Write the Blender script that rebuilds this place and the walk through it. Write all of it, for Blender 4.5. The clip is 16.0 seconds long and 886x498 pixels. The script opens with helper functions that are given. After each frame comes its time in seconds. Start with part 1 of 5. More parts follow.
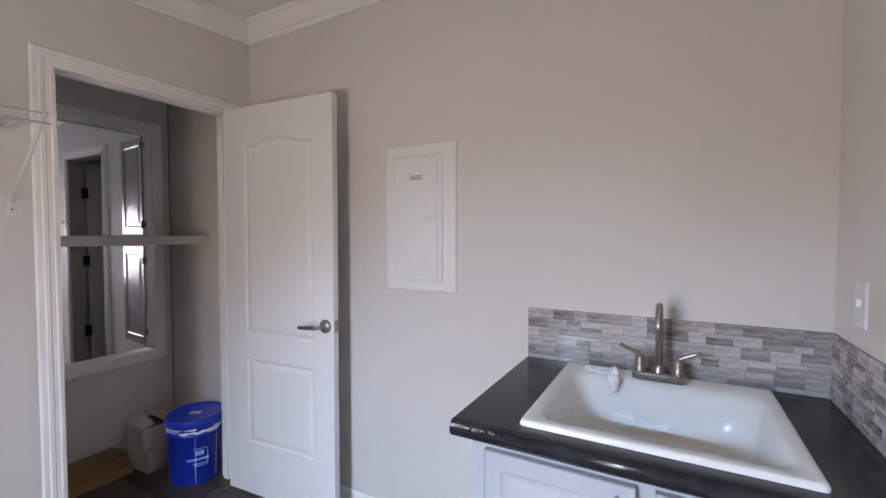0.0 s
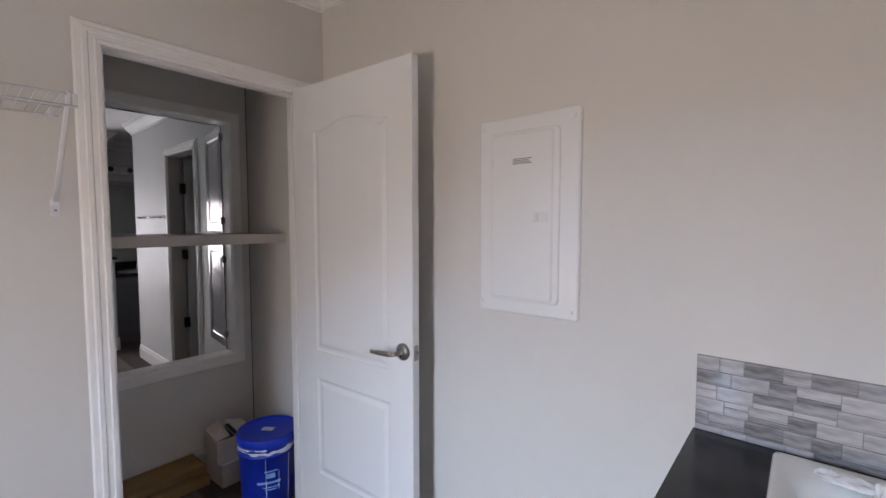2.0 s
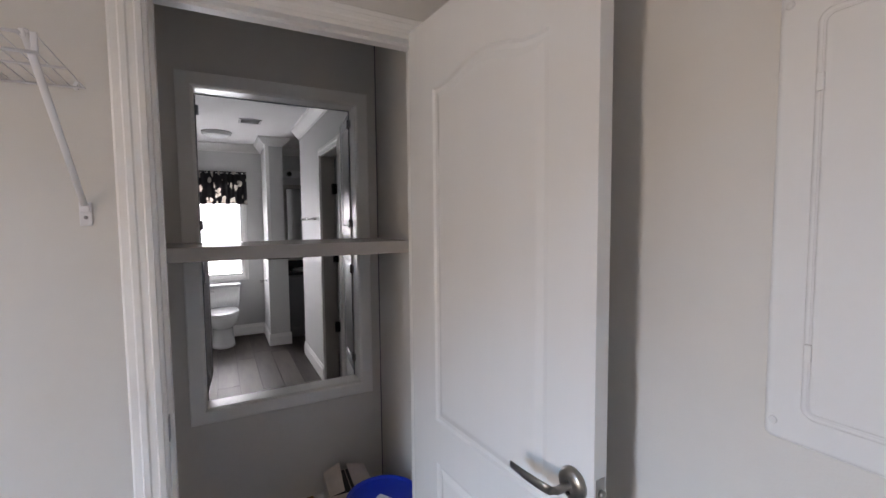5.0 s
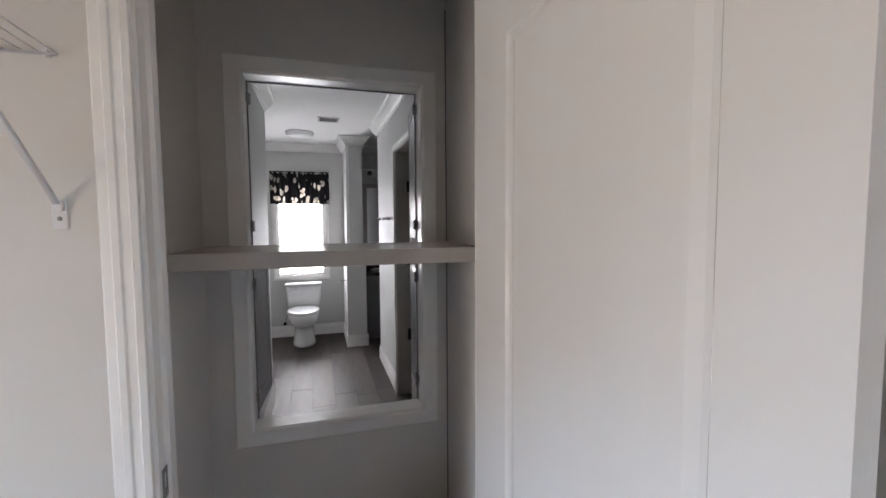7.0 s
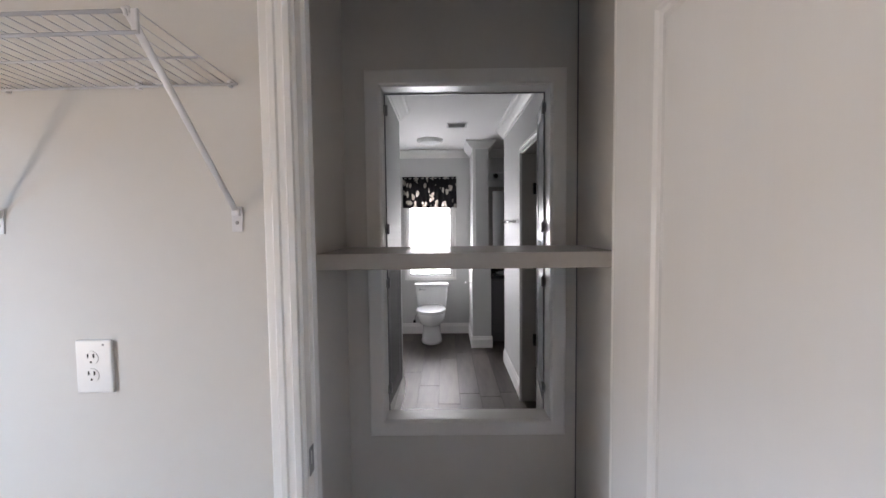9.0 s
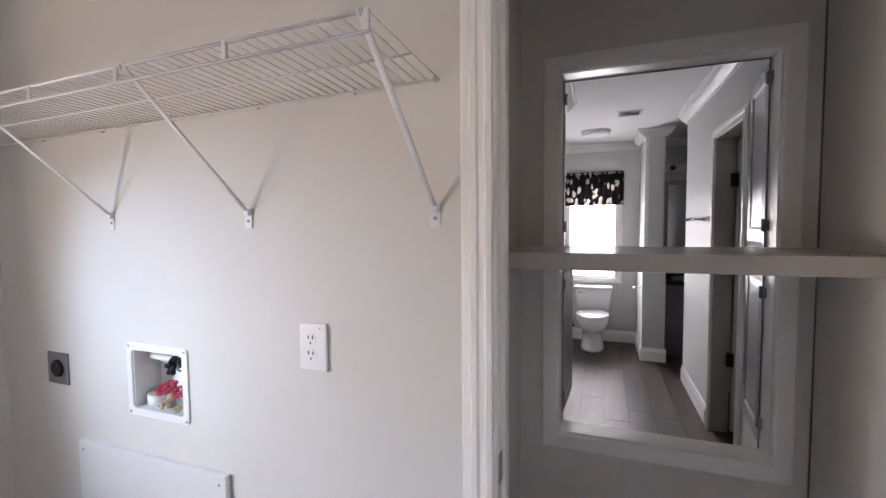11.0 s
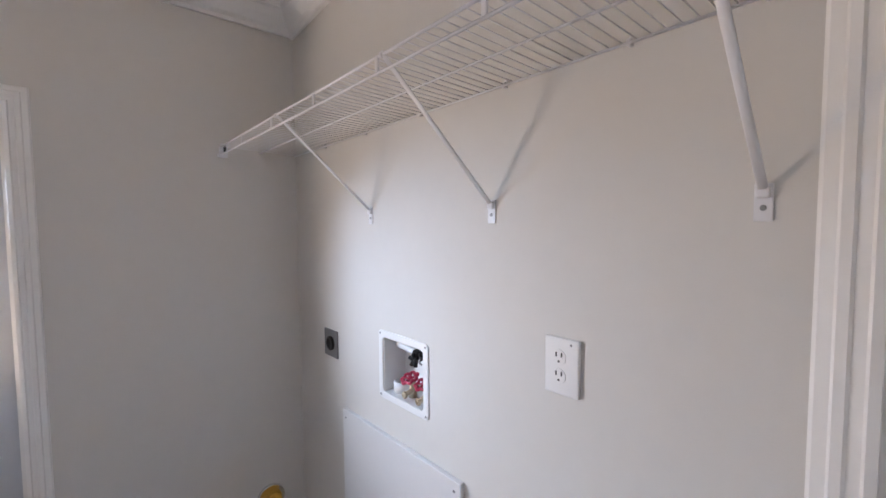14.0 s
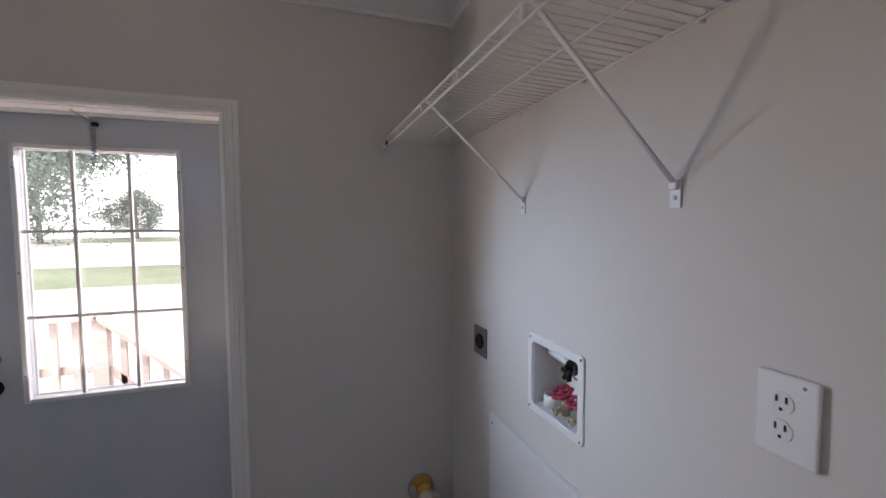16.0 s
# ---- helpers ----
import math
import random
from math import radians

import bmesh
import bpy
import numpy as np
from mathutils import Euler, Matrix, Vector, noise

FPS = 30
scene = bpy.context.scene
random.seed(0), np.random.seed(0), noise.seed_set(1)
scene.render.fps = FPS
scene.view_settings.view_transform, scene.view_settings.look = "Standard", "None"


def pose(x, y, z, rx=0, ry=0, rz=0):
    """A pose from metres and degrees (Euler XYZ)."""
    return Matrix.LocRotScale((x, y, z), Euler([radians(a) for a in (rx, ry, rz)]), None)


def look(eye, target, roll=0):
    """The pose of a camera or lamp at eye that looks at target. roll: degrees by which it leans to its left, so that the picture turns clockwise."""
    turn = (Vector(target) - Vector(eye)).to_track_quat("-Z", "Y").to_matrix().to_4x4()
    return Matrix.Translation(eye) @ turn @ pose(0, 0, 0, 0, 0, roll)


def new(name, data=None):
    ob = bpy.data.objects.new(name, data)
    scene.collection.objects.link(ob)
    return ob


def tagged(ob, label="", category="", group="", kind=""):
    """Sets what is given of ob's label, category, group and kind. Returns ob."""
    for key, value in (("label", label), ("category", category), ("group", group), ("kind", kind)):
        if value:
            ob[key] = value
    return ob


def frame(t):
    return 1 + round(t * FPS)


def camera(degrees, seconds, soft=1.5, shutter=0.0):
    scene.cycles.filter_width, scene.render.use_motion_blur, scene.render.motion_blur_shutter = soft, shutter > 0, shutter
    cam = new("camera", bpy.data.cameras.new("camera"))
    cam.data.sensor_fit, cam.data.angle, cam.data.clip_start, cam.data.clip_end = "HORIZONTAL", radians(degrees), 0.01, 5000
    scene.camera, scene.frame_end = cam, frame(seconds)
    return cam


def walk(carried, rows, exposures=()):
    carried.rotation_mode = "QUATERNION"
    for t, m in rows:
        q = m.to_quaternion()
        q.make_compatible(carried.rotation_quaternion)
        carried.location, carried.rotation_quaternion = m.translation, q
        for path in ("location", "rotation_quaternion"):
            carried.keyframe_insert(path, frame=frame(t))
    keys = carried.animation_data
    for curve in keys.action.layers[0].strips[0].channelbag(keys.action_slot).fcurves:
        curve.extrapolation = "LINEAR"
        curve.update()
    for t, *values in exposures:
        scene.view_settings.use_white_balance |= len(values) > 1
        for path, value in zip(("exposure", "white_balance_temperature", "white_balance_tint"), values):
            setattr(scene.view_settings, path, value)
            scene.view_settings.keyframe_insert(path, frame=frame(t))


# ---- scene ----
cam = camera(92.4, 16.0)
PATH = [
    (0, (0.055, -0.016, 1.383), (-0.903, 1.739, 1.315), 0.0),
    (0.5, (-0.027, 0.087, 1.395), (-1.006, 1.829, 1.318), 0.0),
    (1, (-0.096, 0.17, 1.415), (-1.162, 1.86, 1.324), -0.1),
    (1.5, (-0.166, 0.262, 1.422), (-1.344, 1.875, 1.323), 0.0),
    (2, (-0.251, 0.363, 1.432), (-1.544, 1.884, 1.313), -0.0),
    (2.5, (-0.337, 0.456, 1.444), (-1.745, 1.871, 1.321), -0.0),
    (3, (-0.42, 0.57, 1.438), (-1.933, 1.872, 1.311), -0.2),
    (3.5, (-0.514, 0.688, 1.449), (-2.11, 1.886, 1.311), -0.2),
    (4, (-0.603, 0.775, 1.463), (-2.268, 1.875, 1.324), -0.3),
    (6.5, (-1.075, 1.007, 1.45), (-2.953, 1.684, 1.323), -0.5),
    (7, (-1.12, 1.07, 1.465), (-3.035, 1.632, 1.335), -0.4),
    (7.5, (-1.126, 1.11, 1.465), (-3.079, 1.524, 1.342), -0.5),
    (8, (-1.133, 1.108, 1.466), (-3.109, 1.391, 1.346), -0.6),
    (10.5, (-1.185, 0.969, 1.462), (-3.113, 0.447, 1.353), -0.5),
    (11, (-1.208, 0.948, 1.458), (-3.082, 0.257, 1.349), -0.5),
    (11.5, (-1.241, 0.928, 1.445), (-3.047, 0.075, 1.352), -0.4),
    (12, (-1.254, 0.898, 1.447), (-2.99, -0.089, 1.34), -0.5),
    (12.5, (-1.255, 0.85, 1.449), (-2.911, -0.266, 1.337), -0.5),
    (13, (-1.262, 0.811, 1.445), (-2.835, -0.419, 1.336), -0.4),
    (13.5, (-1.29, 0.782, 1.447), (-2.751, -0.578, 1.333), -0.3),
    (14, (-1.327, 0.761, 1.455), (-2.648, -0.737, 1.336), -0.4),
    (14.5, (-1.356, 0.724, 1.444), (-2.531, -0.89, 1.326), -0.4),
    (15, (-1.392, 0.696, 1.436), (-2.408, -1.023, 1.314), -0.4),
    (15.5, (-1.418, 0.68, 1.433), (-2.268, -1.126, 1.309), -0.3),
    (16, (-1.441, 0.661, 1.431), (-2.099, -1.224, 1.307), -0.2),
]
EXPOSURES = [(0.0, 1.22, 6850, 24), (2.0, 1.17, 6850, 23), (3.5, 1.17, 6850, 22), (4.2, 1.22, 6850, 22), (6.5, 1.28, 6800, 18), (7.0, 1.52, 6800, 18), (8.0, 1.56, 6800, 18), (11.0, 1.54, 6900, 23),
             (12.5, 1.46, 6850, 23), (13.5, 1.42, 6850, 23), (14.0, 1.3, 6850, 23), (14.5, 1.08, 6850, 23), (15.0, 0.64, 6800, 23), (16.0, 0.34, 6700, 23)]
walk(cam, [(t, look(eye, target, roll)) for t, eye, target, roll in PATH], EXPOSURES)

# ---- light ----
world = bpy.data.worlds.new("sky")
scene.world = world
world.use_nodes = True
SUN_ELEV, SUN_AZ = 66.0, 28.0          # the sun stands over the far side of the house
sky = world.node_tree.nodes.new("ShaderNodeTexSky")
sky.sky_type, sky.sun_disc = "NISHITA", False
sky.sun_elevation, sky.sun_rotation = radians(SUN_ELEV), radians(SUN_AZ)
back = world.node_tree.nodes["Background"]
back.inputs["Strength"].default_value = 0.08
world.node_tree.links.new(sky.outputs["Color"], back.inputs["Color"])

sun = new("sun", bpy.data.lights.new("sun", "SUN"))
sun.data.energy, sun.data.angle, sun.data.color = 5.0, radians(0.5), (1.0, 0.95, 0.87)
az, el = radians(SUN_AZ), radians(SUN_ELEV)
sun.matrix_world = look((math.sin(az) * math.cos(el) * 30, math.cos(az) * math.cos(el) * 30, math.sin(el) * 30), (0, 0, 0))

# bright summer haze round the horizon
haze_mat = bpy.data.materials.new("bright_haze")
haze_mat.use_nodes = True
hz = haze_mat.node_tree.nodes
hz.remove(hz["Principled BSDF"])
glow = hz.new("ShaderNodeEmission")
glow.inputs["Color"].default_value, glow.inputs["Strength"].default_value = (0.97, 0.99, 1.0, 1), 4.0
haze_mat.node_tree.links.new(glow.outputs["Emission"], hz["Material Output"].inputs["Surface"])
haze_data = bpy.data.meshes.new("backdrop")
ring = [(90 * math.cos(k * math.pi / 24), 90 * math.sin(k * math.pi / 24)) for k in range(48)]
haze_data.from_pydata([(x, y, z) for z in (-1.2, 70.0) for x, y in ring], [], [(k, (k + 1) % 48, 48 + (k + 1) % 48, 48 + k) for k in range(48)])
haze_data.materials.append(haze_mat)
tagged(new("backdrop", haze_data), "bright hazy sky along the horizon", "sky", kind="structure")

# daylight that comes through the bathroom window
win_light = new("window_light", bpy.data.lights.new("window_light", "AREA"))
win_light.data.shape, win_light.data.size, win_light.data.size_y = "RECTANGLE", 0.58, 1.16
win_light.data.energy, win_light.data.color = 8.5, (0.85, 0.92, 1.0)
win_light.matrix_world = look((-6.915, 0.86, 1.37), (-5.0, 0.86, 1.37))

# daylight in the opening of the outside door's nine-pane light: the sky's share falls from the head of
# the opening down into the room, the sunlit yard's warm share rises from its foot
SKY_TINT, YARD_TINT, SOFT_TINT = (0.44, 0.71, 1.0), (1.0, 0.88, 0.71), (0.82, 0.92, 1.0)
DOOR_LIGHT = [(-1.023, 1.25, 0.010, 0.85, 0, 0, 0.30, 170, SOFT_TINT), (-0.568, 1.25, 0.010, 0.85, 0, 0, 0.30, 170, SOFT_TINT),
              (-0.795, 0.829, 0.43, 0.010, 0, 30, 5.3, 160, YARD_TINT)]
DOOR_LIGHT += [(x, 1.678, w, 0.010, az, rise, power, spread, SKY_TINT)
               for x, w, az, rise, power, spread in ((-0.95, 0.09, -50, -25, 0.95, 56), (-0.85, 0.10, -14, -36, 1.3, 56), (-0.79, 0.34, 6, -36, 4.2, 76), (-0.63, 0.10, 36, -38, 3.3, 76))]
for x, z, w, h, turn, rise, power, spread, tint in DOOR_LIGHT:
    lamp = new("door_daylight", bpy.data.lights.new("door_daylight", "AREA"))
    lamp.data.shape, lamp.data.size, lamp.data.size_y = "RECTANGLE", w, h
    lamp.data.energy, lamp.data.color, lamp.data.spread = power, tint, radians(spread)
    aim = Vector((math.sin(radians(turn)) * math.cos(radians(rise)), math.cos(radians(turn)) * math.cos(radians(rise)), math.sin(radians(rise))))
    lamp.matrix_world = look((x, -1.16, z), Vector((x, -1.16, z)) + aim)


# ---- materials ----
def mat(name, col, rough=0.5, metal=0.0, var=0.06, scale=3.0, fine=60.0, bump=0.0, bscale=150.0, stretch=(1, 1, 1), spec=0.5, rand=0.0, coat=0.0, trans=0.0):
    """A principled material with two scales of colour variation and a fine relief."""
    m = bpy.data.materials.new(name)
    m.use_nodes = True
    nt = m.node_tree
    N, L = nt.nodes, nt.links
    p = N["Principled BSDF"]
    p.inputs["Roughness"].default_value, p.inputs["Metallic"].default_value = rough, metal
    p.inputs["Specular IOR Level"].default_value, p.inputs["Coat Weight"].default_value = spec, coat
    p.inputs["Transmission Weight"].default_value = trans
    tc, mp = N.new("ShaderNodeTexCoord"), N.new("ShaderNodeMapping")
    mp.inputs["Scale"].default_value = stretch
    L.new(tc.outputs["Object"], mp.inputs["Vector"])
    big, small = N.new("ShaderNodeTexNoise"), N.new("ShaderNodeTexNoise")
    big.inputs["Scale"].default_value, big.inputs["Detail"].default_value = scale, 4
    small.inputs["Scale"].default_value, small.inputs["Detail"].default_value = fine, 3
    for n in (big, small):
        L.new(mp.outputs["Vector"], n.inputs["Vector"])
    mix = N.new("ShaderNodeMath")
    mix.operation = "MULTIPLY_ADD"
    L.new(small.outputs["Fac"], mix.inputs[0])
    mix.inputs[1].default_value = 0.5
    L.new(big.outputs["Fac"], mix.inputs[2])
    last = mix.outputs[0]
    if rand:
        oi, add = N.new("ShaderNodeObjectInfo"), N.new("ShaderNodeMath")
        add.operation = "MULTIPLY_ADD"
        L.new(oi.outputs["Random"], add.inputs[0])
        add.inputs[1].default_value = rand
        L.new(last, add.inputs[2])
        last = add.outputs[0]
    ramp = N.new("ShaderNodeMapRange")
    ramp.inputs["From Min"].default_value, ramp.inputs["From Max"].default_value = 0.45, 1.05 + rand
    L.new(last, ramp.inputs["Value"])
    cm = N.new("ShaderNodeMix")
    cm.data_type = "RGBA"
    cm.inputs[6].default_value = (*[max(0.0, c * (1 - var)) for c in col], 1)
    cm.inputs[7].default_value = (*[min(1.0, c * (1 + var)) for c in col], 1)
    L.new(ramp.outputs["Result"], cm.inputs[0])
    L.new(cm.outputs[2], p.inputs["Base Color"])
    if bump:
        b, bn = N.new("ShaderNodeBump"), N.new("ShaderNodeTexNoise")
        bn.inputs["Scale"].default_value, bn.inputs["Detail"].default_value = bscale, 4
        L.new(mp.outputs["Vector"], bn.inputs["Vector"])
        L.new(bn.outputs["Fac"], b.inputs["Height"])
        b.inputs["Strength"].default_value, b.inputs["Distance"].default_value = bump, 0.002
        L.new(b.outputs["Normal"], p.inputs["Normal"])
    return m


WALL = mat("wall_paint", (0.66, 0.637, 0.607), 0.62, var=0.025, scale=1.3, fine=25, bump=0.12, bscale=260)
BATH_WALL = mat("bath_paint", (0.61, 0.61, 0.60), 0.6, var=0.03, scale=1.3, bump=0.1, bscale=260)
CEIL = mat("ceiling_paint", (0.78, 0.77, 0.76), 0.8, var=0.02, scale=2, bump=0.5, bscale=120)
TRIM = mat("trim_paint", (0.84, 0.83, 0.815), 0.32, var=0.03, scale=4, fine=30, bump=0.05, bscale=90)
DOORP = mat("door_paint", (0.77, 0.77, 0.77), 0.27, var=0.025, scale=3, fine=12, bump=0.28, bscale=55, stretch=(1, 1, 0.06))
STEELP = mat("steel_door_paint", (0.56, 0.58, 0.62), 0.4, var=0.03, scale=3, bump=0.05)
CABP = mat("cabinet_vinyl", (0.44, 0.45, 0.48), 0.4, var=0.03, scale=4, bump=0.04)
CABG = mat("cabinet_gap_shade", (0.30, 0.30, 0.32), 0.5)
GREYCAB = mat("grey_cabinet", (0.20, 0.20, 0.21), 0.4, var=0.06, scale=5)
LEAF = mat("cabinet_leaf_vinyl", (0.30, 0.30, 0.31), 0.24, var=0.04, scale=6, fine=70, stretch=(1, 1, 0.2), bump=0.05)
GLOSSTRIM = mat("gloss_trim", (0.80, 0.79, 0.77), 0.3, var=0.05, scale=4, fine=20, stretch=(1, 0.2, 0.2), bump=0.08, bscale=40)
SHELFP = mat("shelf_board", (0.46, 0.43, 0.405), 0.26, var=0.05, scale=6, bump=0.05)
WHITEM = mat("white_enamel", (0.78, 0.78, 0.775), 0.22, var=0.015, scale=3, bump=0.02)
PLASTIC = mat("white_plastic", (0.78, 0.78, 0.78), 0.35, var=0.02, scale=8)
PANELW = mat("panel_enamel", (0.77, 0.77, 0.77), 0.36, var=0.015, scale=3, bump=0.03)
PANELP = mat("panel_paint", (0.72, 0.715, 0.72), 0.5, var=0.02, scale=3, bump=0.05)
WIRE = mat("white_vinyl_wire", (0.74, 0.74, 0.76), 0.35, var=0.02, scale=9)
SINKW = mat("sink_acrylic", (0.80, 0.80, 0.78), 0.18, var=0.02, scale=5)
PORC = mat("porcelain", (0.82, 0.83, 0.83), 0.1, var=0.01, scale=5, coat=0.4)
BLACKTOP = mat("black_laminate", (0.016, 0.016, 0.019), 0.18, var=0.95, scale=7, fine=30, stretch=(1, 0.35, 1), bump=0.03, spec=0.35)
NICKEL = mat("brushed_nickel", (0.33, 0.31, 0.29), 0.3, metal=1.0, var=0.06, scale=20, fine=200)
CHROME = mat("chrome", (0.74, 0.74, 0.75), 0.1, metal=1.0, var=0.03, scale=20)
STEEL = mat("galvanised", (0.34, 0.34, 0.35), 0.4, metal=0.9, var=0.15, scale=25)
BLACKM = mat("black_hardware", (0.008, 0.008, 0.008), 0.5, var=0.2, spec=0.2)
# near-black that puts the shade inside slots, holes and gaps into the colour
DARK = mat("dark_slot", (0.03, 0.03, 0.03), 0.7, var=0.2)
GREYP = mat("grey_plate", (0.17, 0.17, 0.18), 0.45, metal=0.5, var=0.06)
RED = mat("red_handwheel", (0.42, 0.02, 0.06), 0.35, var=0.15, scale=40)
BRASS = mat("brass_valve", (0.55, 0.46, 0.34), 0.4, metal=0.7, var=0.15, scale=40)
BLUE = mat("blue_pail_plastic", (0.008, 0.035, 0.42), 0.3, var=0.12, scale=8, fine=40, bump=0.03)
PRINT = mat("pale_print", (0.22, 0.42, 0.72), 0.4, var=0.1)
WHITEPRINT = mat("white_smear", (0.72, 0.74, 0.78), 0.5, var=0.15, scale=30)
CARTON = mat("pale_carton", (0.62, 0.55, 0.50), 0.75, var=0.12, scale=9, bump=0.1)
KRAFT = mat("kraft_carton", (0.30, 0.19, 0.075), 0.75, var=0.12, scale=9, bump=0.1)
FLOORW = mat("vinyl_plank", (0.074, 0.058, 0.049), 0.48, spec=0.36, var=0.85, scale=7, fine=34, stretch=(0.12, 1, 1), bump=0.1, bscale=80, rand=0.35)
GROUT = mat("plank_joint", (0.03, 0.027, 0.025), 0.8)
TILE = mat("backsplash_tile", (0.36, 0.342, 0.345), 0.12, var=1.0, scale=34, fine=120, stretch=(0.22, 0.22, 2.2), rand=0.5, bump=0.03)
GROUT2 = mat("tile_joint", (0.27, 0.26, 0.26), 0.8, var=0.1)
WOOD = mat("deck_lumber", (0.54, 0.47, 0.43), 0.75, var=0.25, scale=6, fine=60, stretch=(0.3, 0.3, 1), bump=0.2)
GRASS = mat("lawn", (0.13, 0.165, 0.10), 0.9, var=0.5, scale=0.12, fine=4, bump=0.3, bscale=20)
GRAVEL = mat("pale_drive", (0.50, 0.47, 0.42), 0.9, var=0.15, scale=0.5, fine=10)
BARK = mat("bark", (0.24, 0.21, 0.19), 0.9, var=0.3, scale=6, bump=0.4, bscale=20)
LEAVES = mat("foliage", (0.16, 0.205, 0.18), 0.6, var=0.5, scale=0.8, fine=9)
ROOFM = mat("shingle", (0.12, 0.11, 0.11), 0.9, var=0.3, scale=8)
PAPER = mat("paper_wad", (0.72, 0.66, 0.58), 0.8, var=0.1, scale=20)
AMBER = mat("amber_glow", (0.75, 0.42, 0.06), 0.7, var=0.2, scale=30)
GLASS = mat("pane_glass", (1, 1, 1), 0.0, var=0.0, trans=1.0)
MIRROR = mat("mirror_glass", (0.82, 0.84, 0.84), 0.02, metal=1.0, var=0.01)
FROST = mat("frosted_glass", (0.75, 0.76, 0.76), 0.3, var=0.03)
BLIND = mat("blind_vinyl", (0.82, 0.83, 0.83), 0.5, var=0.02)
PLASTICWRAP = mat("clear_wrap", (0.85, 0.86, 0.86), 0.12, var=0.05, scale=30)


def floral(name):
    """Black cloth with pale leaf shapes."""
    m = mat(name, (0.02, 0.02, 0.022), 0.85)
    nt = m.node_tree
    N, L = nt.nodes, nt.links
    p = N["Principled BSDF"]
    v, n, ramp = N.new("ShaderNodeTexVoronoi"), N.new("ShaderNodeTexNoise"), N.new("ShaderNodeValToRGB")
    tc, mp = N.new("ShaderNodeTexCoord"), N.new("ShaderNodeMapping")
    mp.inputs["Scale"].default_value = (1, 1.4, 0.9)
    L.new(tc.outputs["Object"], mp.inputs["Vector"])
    n.inputs["Scale"].default_value, n.inputs["Detail"].default_value = 9, 3
    L.new(mp.outputs["Vector"], n.inputs["Vector"])
    add = N.new("ShaderNodeVectorMath")
    add.operation = "MULTIPLY_ADD"
    L.new(n.outputs["Color"], add.inputs[0])
    add.inputs[1].default_value = (0.12, 0.12, 0.12)
    L.new(mp.outputs["Vector"], add.inputs[2])
    v.inputs["Scale"].default_value = 11
    L.new(add.outputs["Vector"], v.inputs["Vector"])
    L.new(v.outputs["Distance"], ramp.inputs["Fac"])
    e = ramp.color_ramp.elements
    e[0].position, e[0].color = 0.33, (0.50, 0.46, 0.42, 1)
    e[1].position, e[1].color = 0.38, (0.016, 0.015, 0.018, 1)
    L.new(ramp.outputs["Color"], p.inputs["Base Color"])
    return m


CLOTH = floral("floral_cloth")

# ---- shapes ----
BASE = {}


def thing(name, at, label, category, group=""):
    """An Empty at a thing's base; its parts are built in the world's coordinates."""
    ob = tagged(new(name), label, category, group)
    ob.location = at
    ob.empty_display_size = 0.1
    BASE[ob.name] = Vector(at)
    return ob


def mesh(name, bm, material, smooth=False):
    bmesh.ops.recalc_face_normals(bm, faces=bm.faces)
    me = bpy.data.meshes.new(name)
    if smooth:
        for f in bm.faces:
            f.smooth = True
    bm.to_mesh(me)
    bm.free()
    me.materials.append(material)
    return me


def part(name, bm, material, parent, label="", smooth=False):
    ob = new(name, mesh(name, bm, material, smooth))
    ob.parent = parent
    if parent.name in BASE:
        ob.matrix_parent_inverse = Matrix.Translation(-BASE[parent.name])
    return tagged(ob, label)


def structure(name, bm, material, label, category, smooth=False):
    return tagged(new(name, mesh(name, bm, material, smooth)), label, category, kind="structure")


def soften(bm, r, seg=2):
    if r:
        bmesh.ops.bevel(bm, geom=bm.edges[:], offset=r, segments=seg, affect="EDGES", profile=0.5, clamp_overlap=True)
    return bm


def box(x0, x1, y0, y1, z0, z1, r=0.0, seg=2):
    bm = bmesh.new()
    bmesh.ops.create_cube(bm, size=1, matrix=Matrix.LocRotScale(((x0 + x1) / 2, (y0 + y1) / 2, (z0 + z1) / 2), None, (abs(x1 - x0), abs(y1 - y0), abs(z1 - z0))))
    return soften(bm, r, seg)


def merge(*bms):
    out = bms[0]
    for b in bms[1:]:
        me = bpy.data.meshes.new("tmp")
        b.to_mesh(me)
        out.from_mesh(me)
        b.free()
        bpy.data.meshes.remove(me)
    return out


def moved(bm, m):
    bmesh.ops.transform(bm, matrix=m, verts=bm.verts)
    return bm


def skin(loops, close=True, caps=True):
    """A surface through loops of points, each of the same number."""
    bm = bmesh.new()
    rows = [[bm.verts.new(p) for p in l] for l in loops]
    n = len(rows[0])
    for a, b in zip(rows, rows[1:]):
        for k in range(n if close else n - 1):
            bm.faces.new((a[k], a[(k + 1) % n], b[(k + 1) % n], b[k]))
    if caps and close:
        bm.faces.new(rows[0][::-1])
        bm.faces.new(rows[-1])
    return bm


def tube(points, r, n=8):
    """A round rod along points; r may be a list."""
    pts = [Vector(p) for p in points]
    rr = r if isinstance(r, (list, tuple)) else [r] * len(pts)
    loops, u = [], None
    for k, p in enumerate(pts):
        d = (pts[min(k + 1, len(pts) - 1)] - pts[max(k - 1, 0)]).normalized()
        if u is None:
            u = d.cross(Vector((0, 0, 1)) if abs(d.z) < 0.9 else Vector((1, 0, 0))).normalized()
        u = (u - d * u.dot(d)).normalized()
        v = d.cross(u)
        loops.append([p + (u * math.cos(a) + v * math.sin(a)) * rr[k] for a in (2 * math.pi * j / n for j in range(n))])
    return skin(loops)


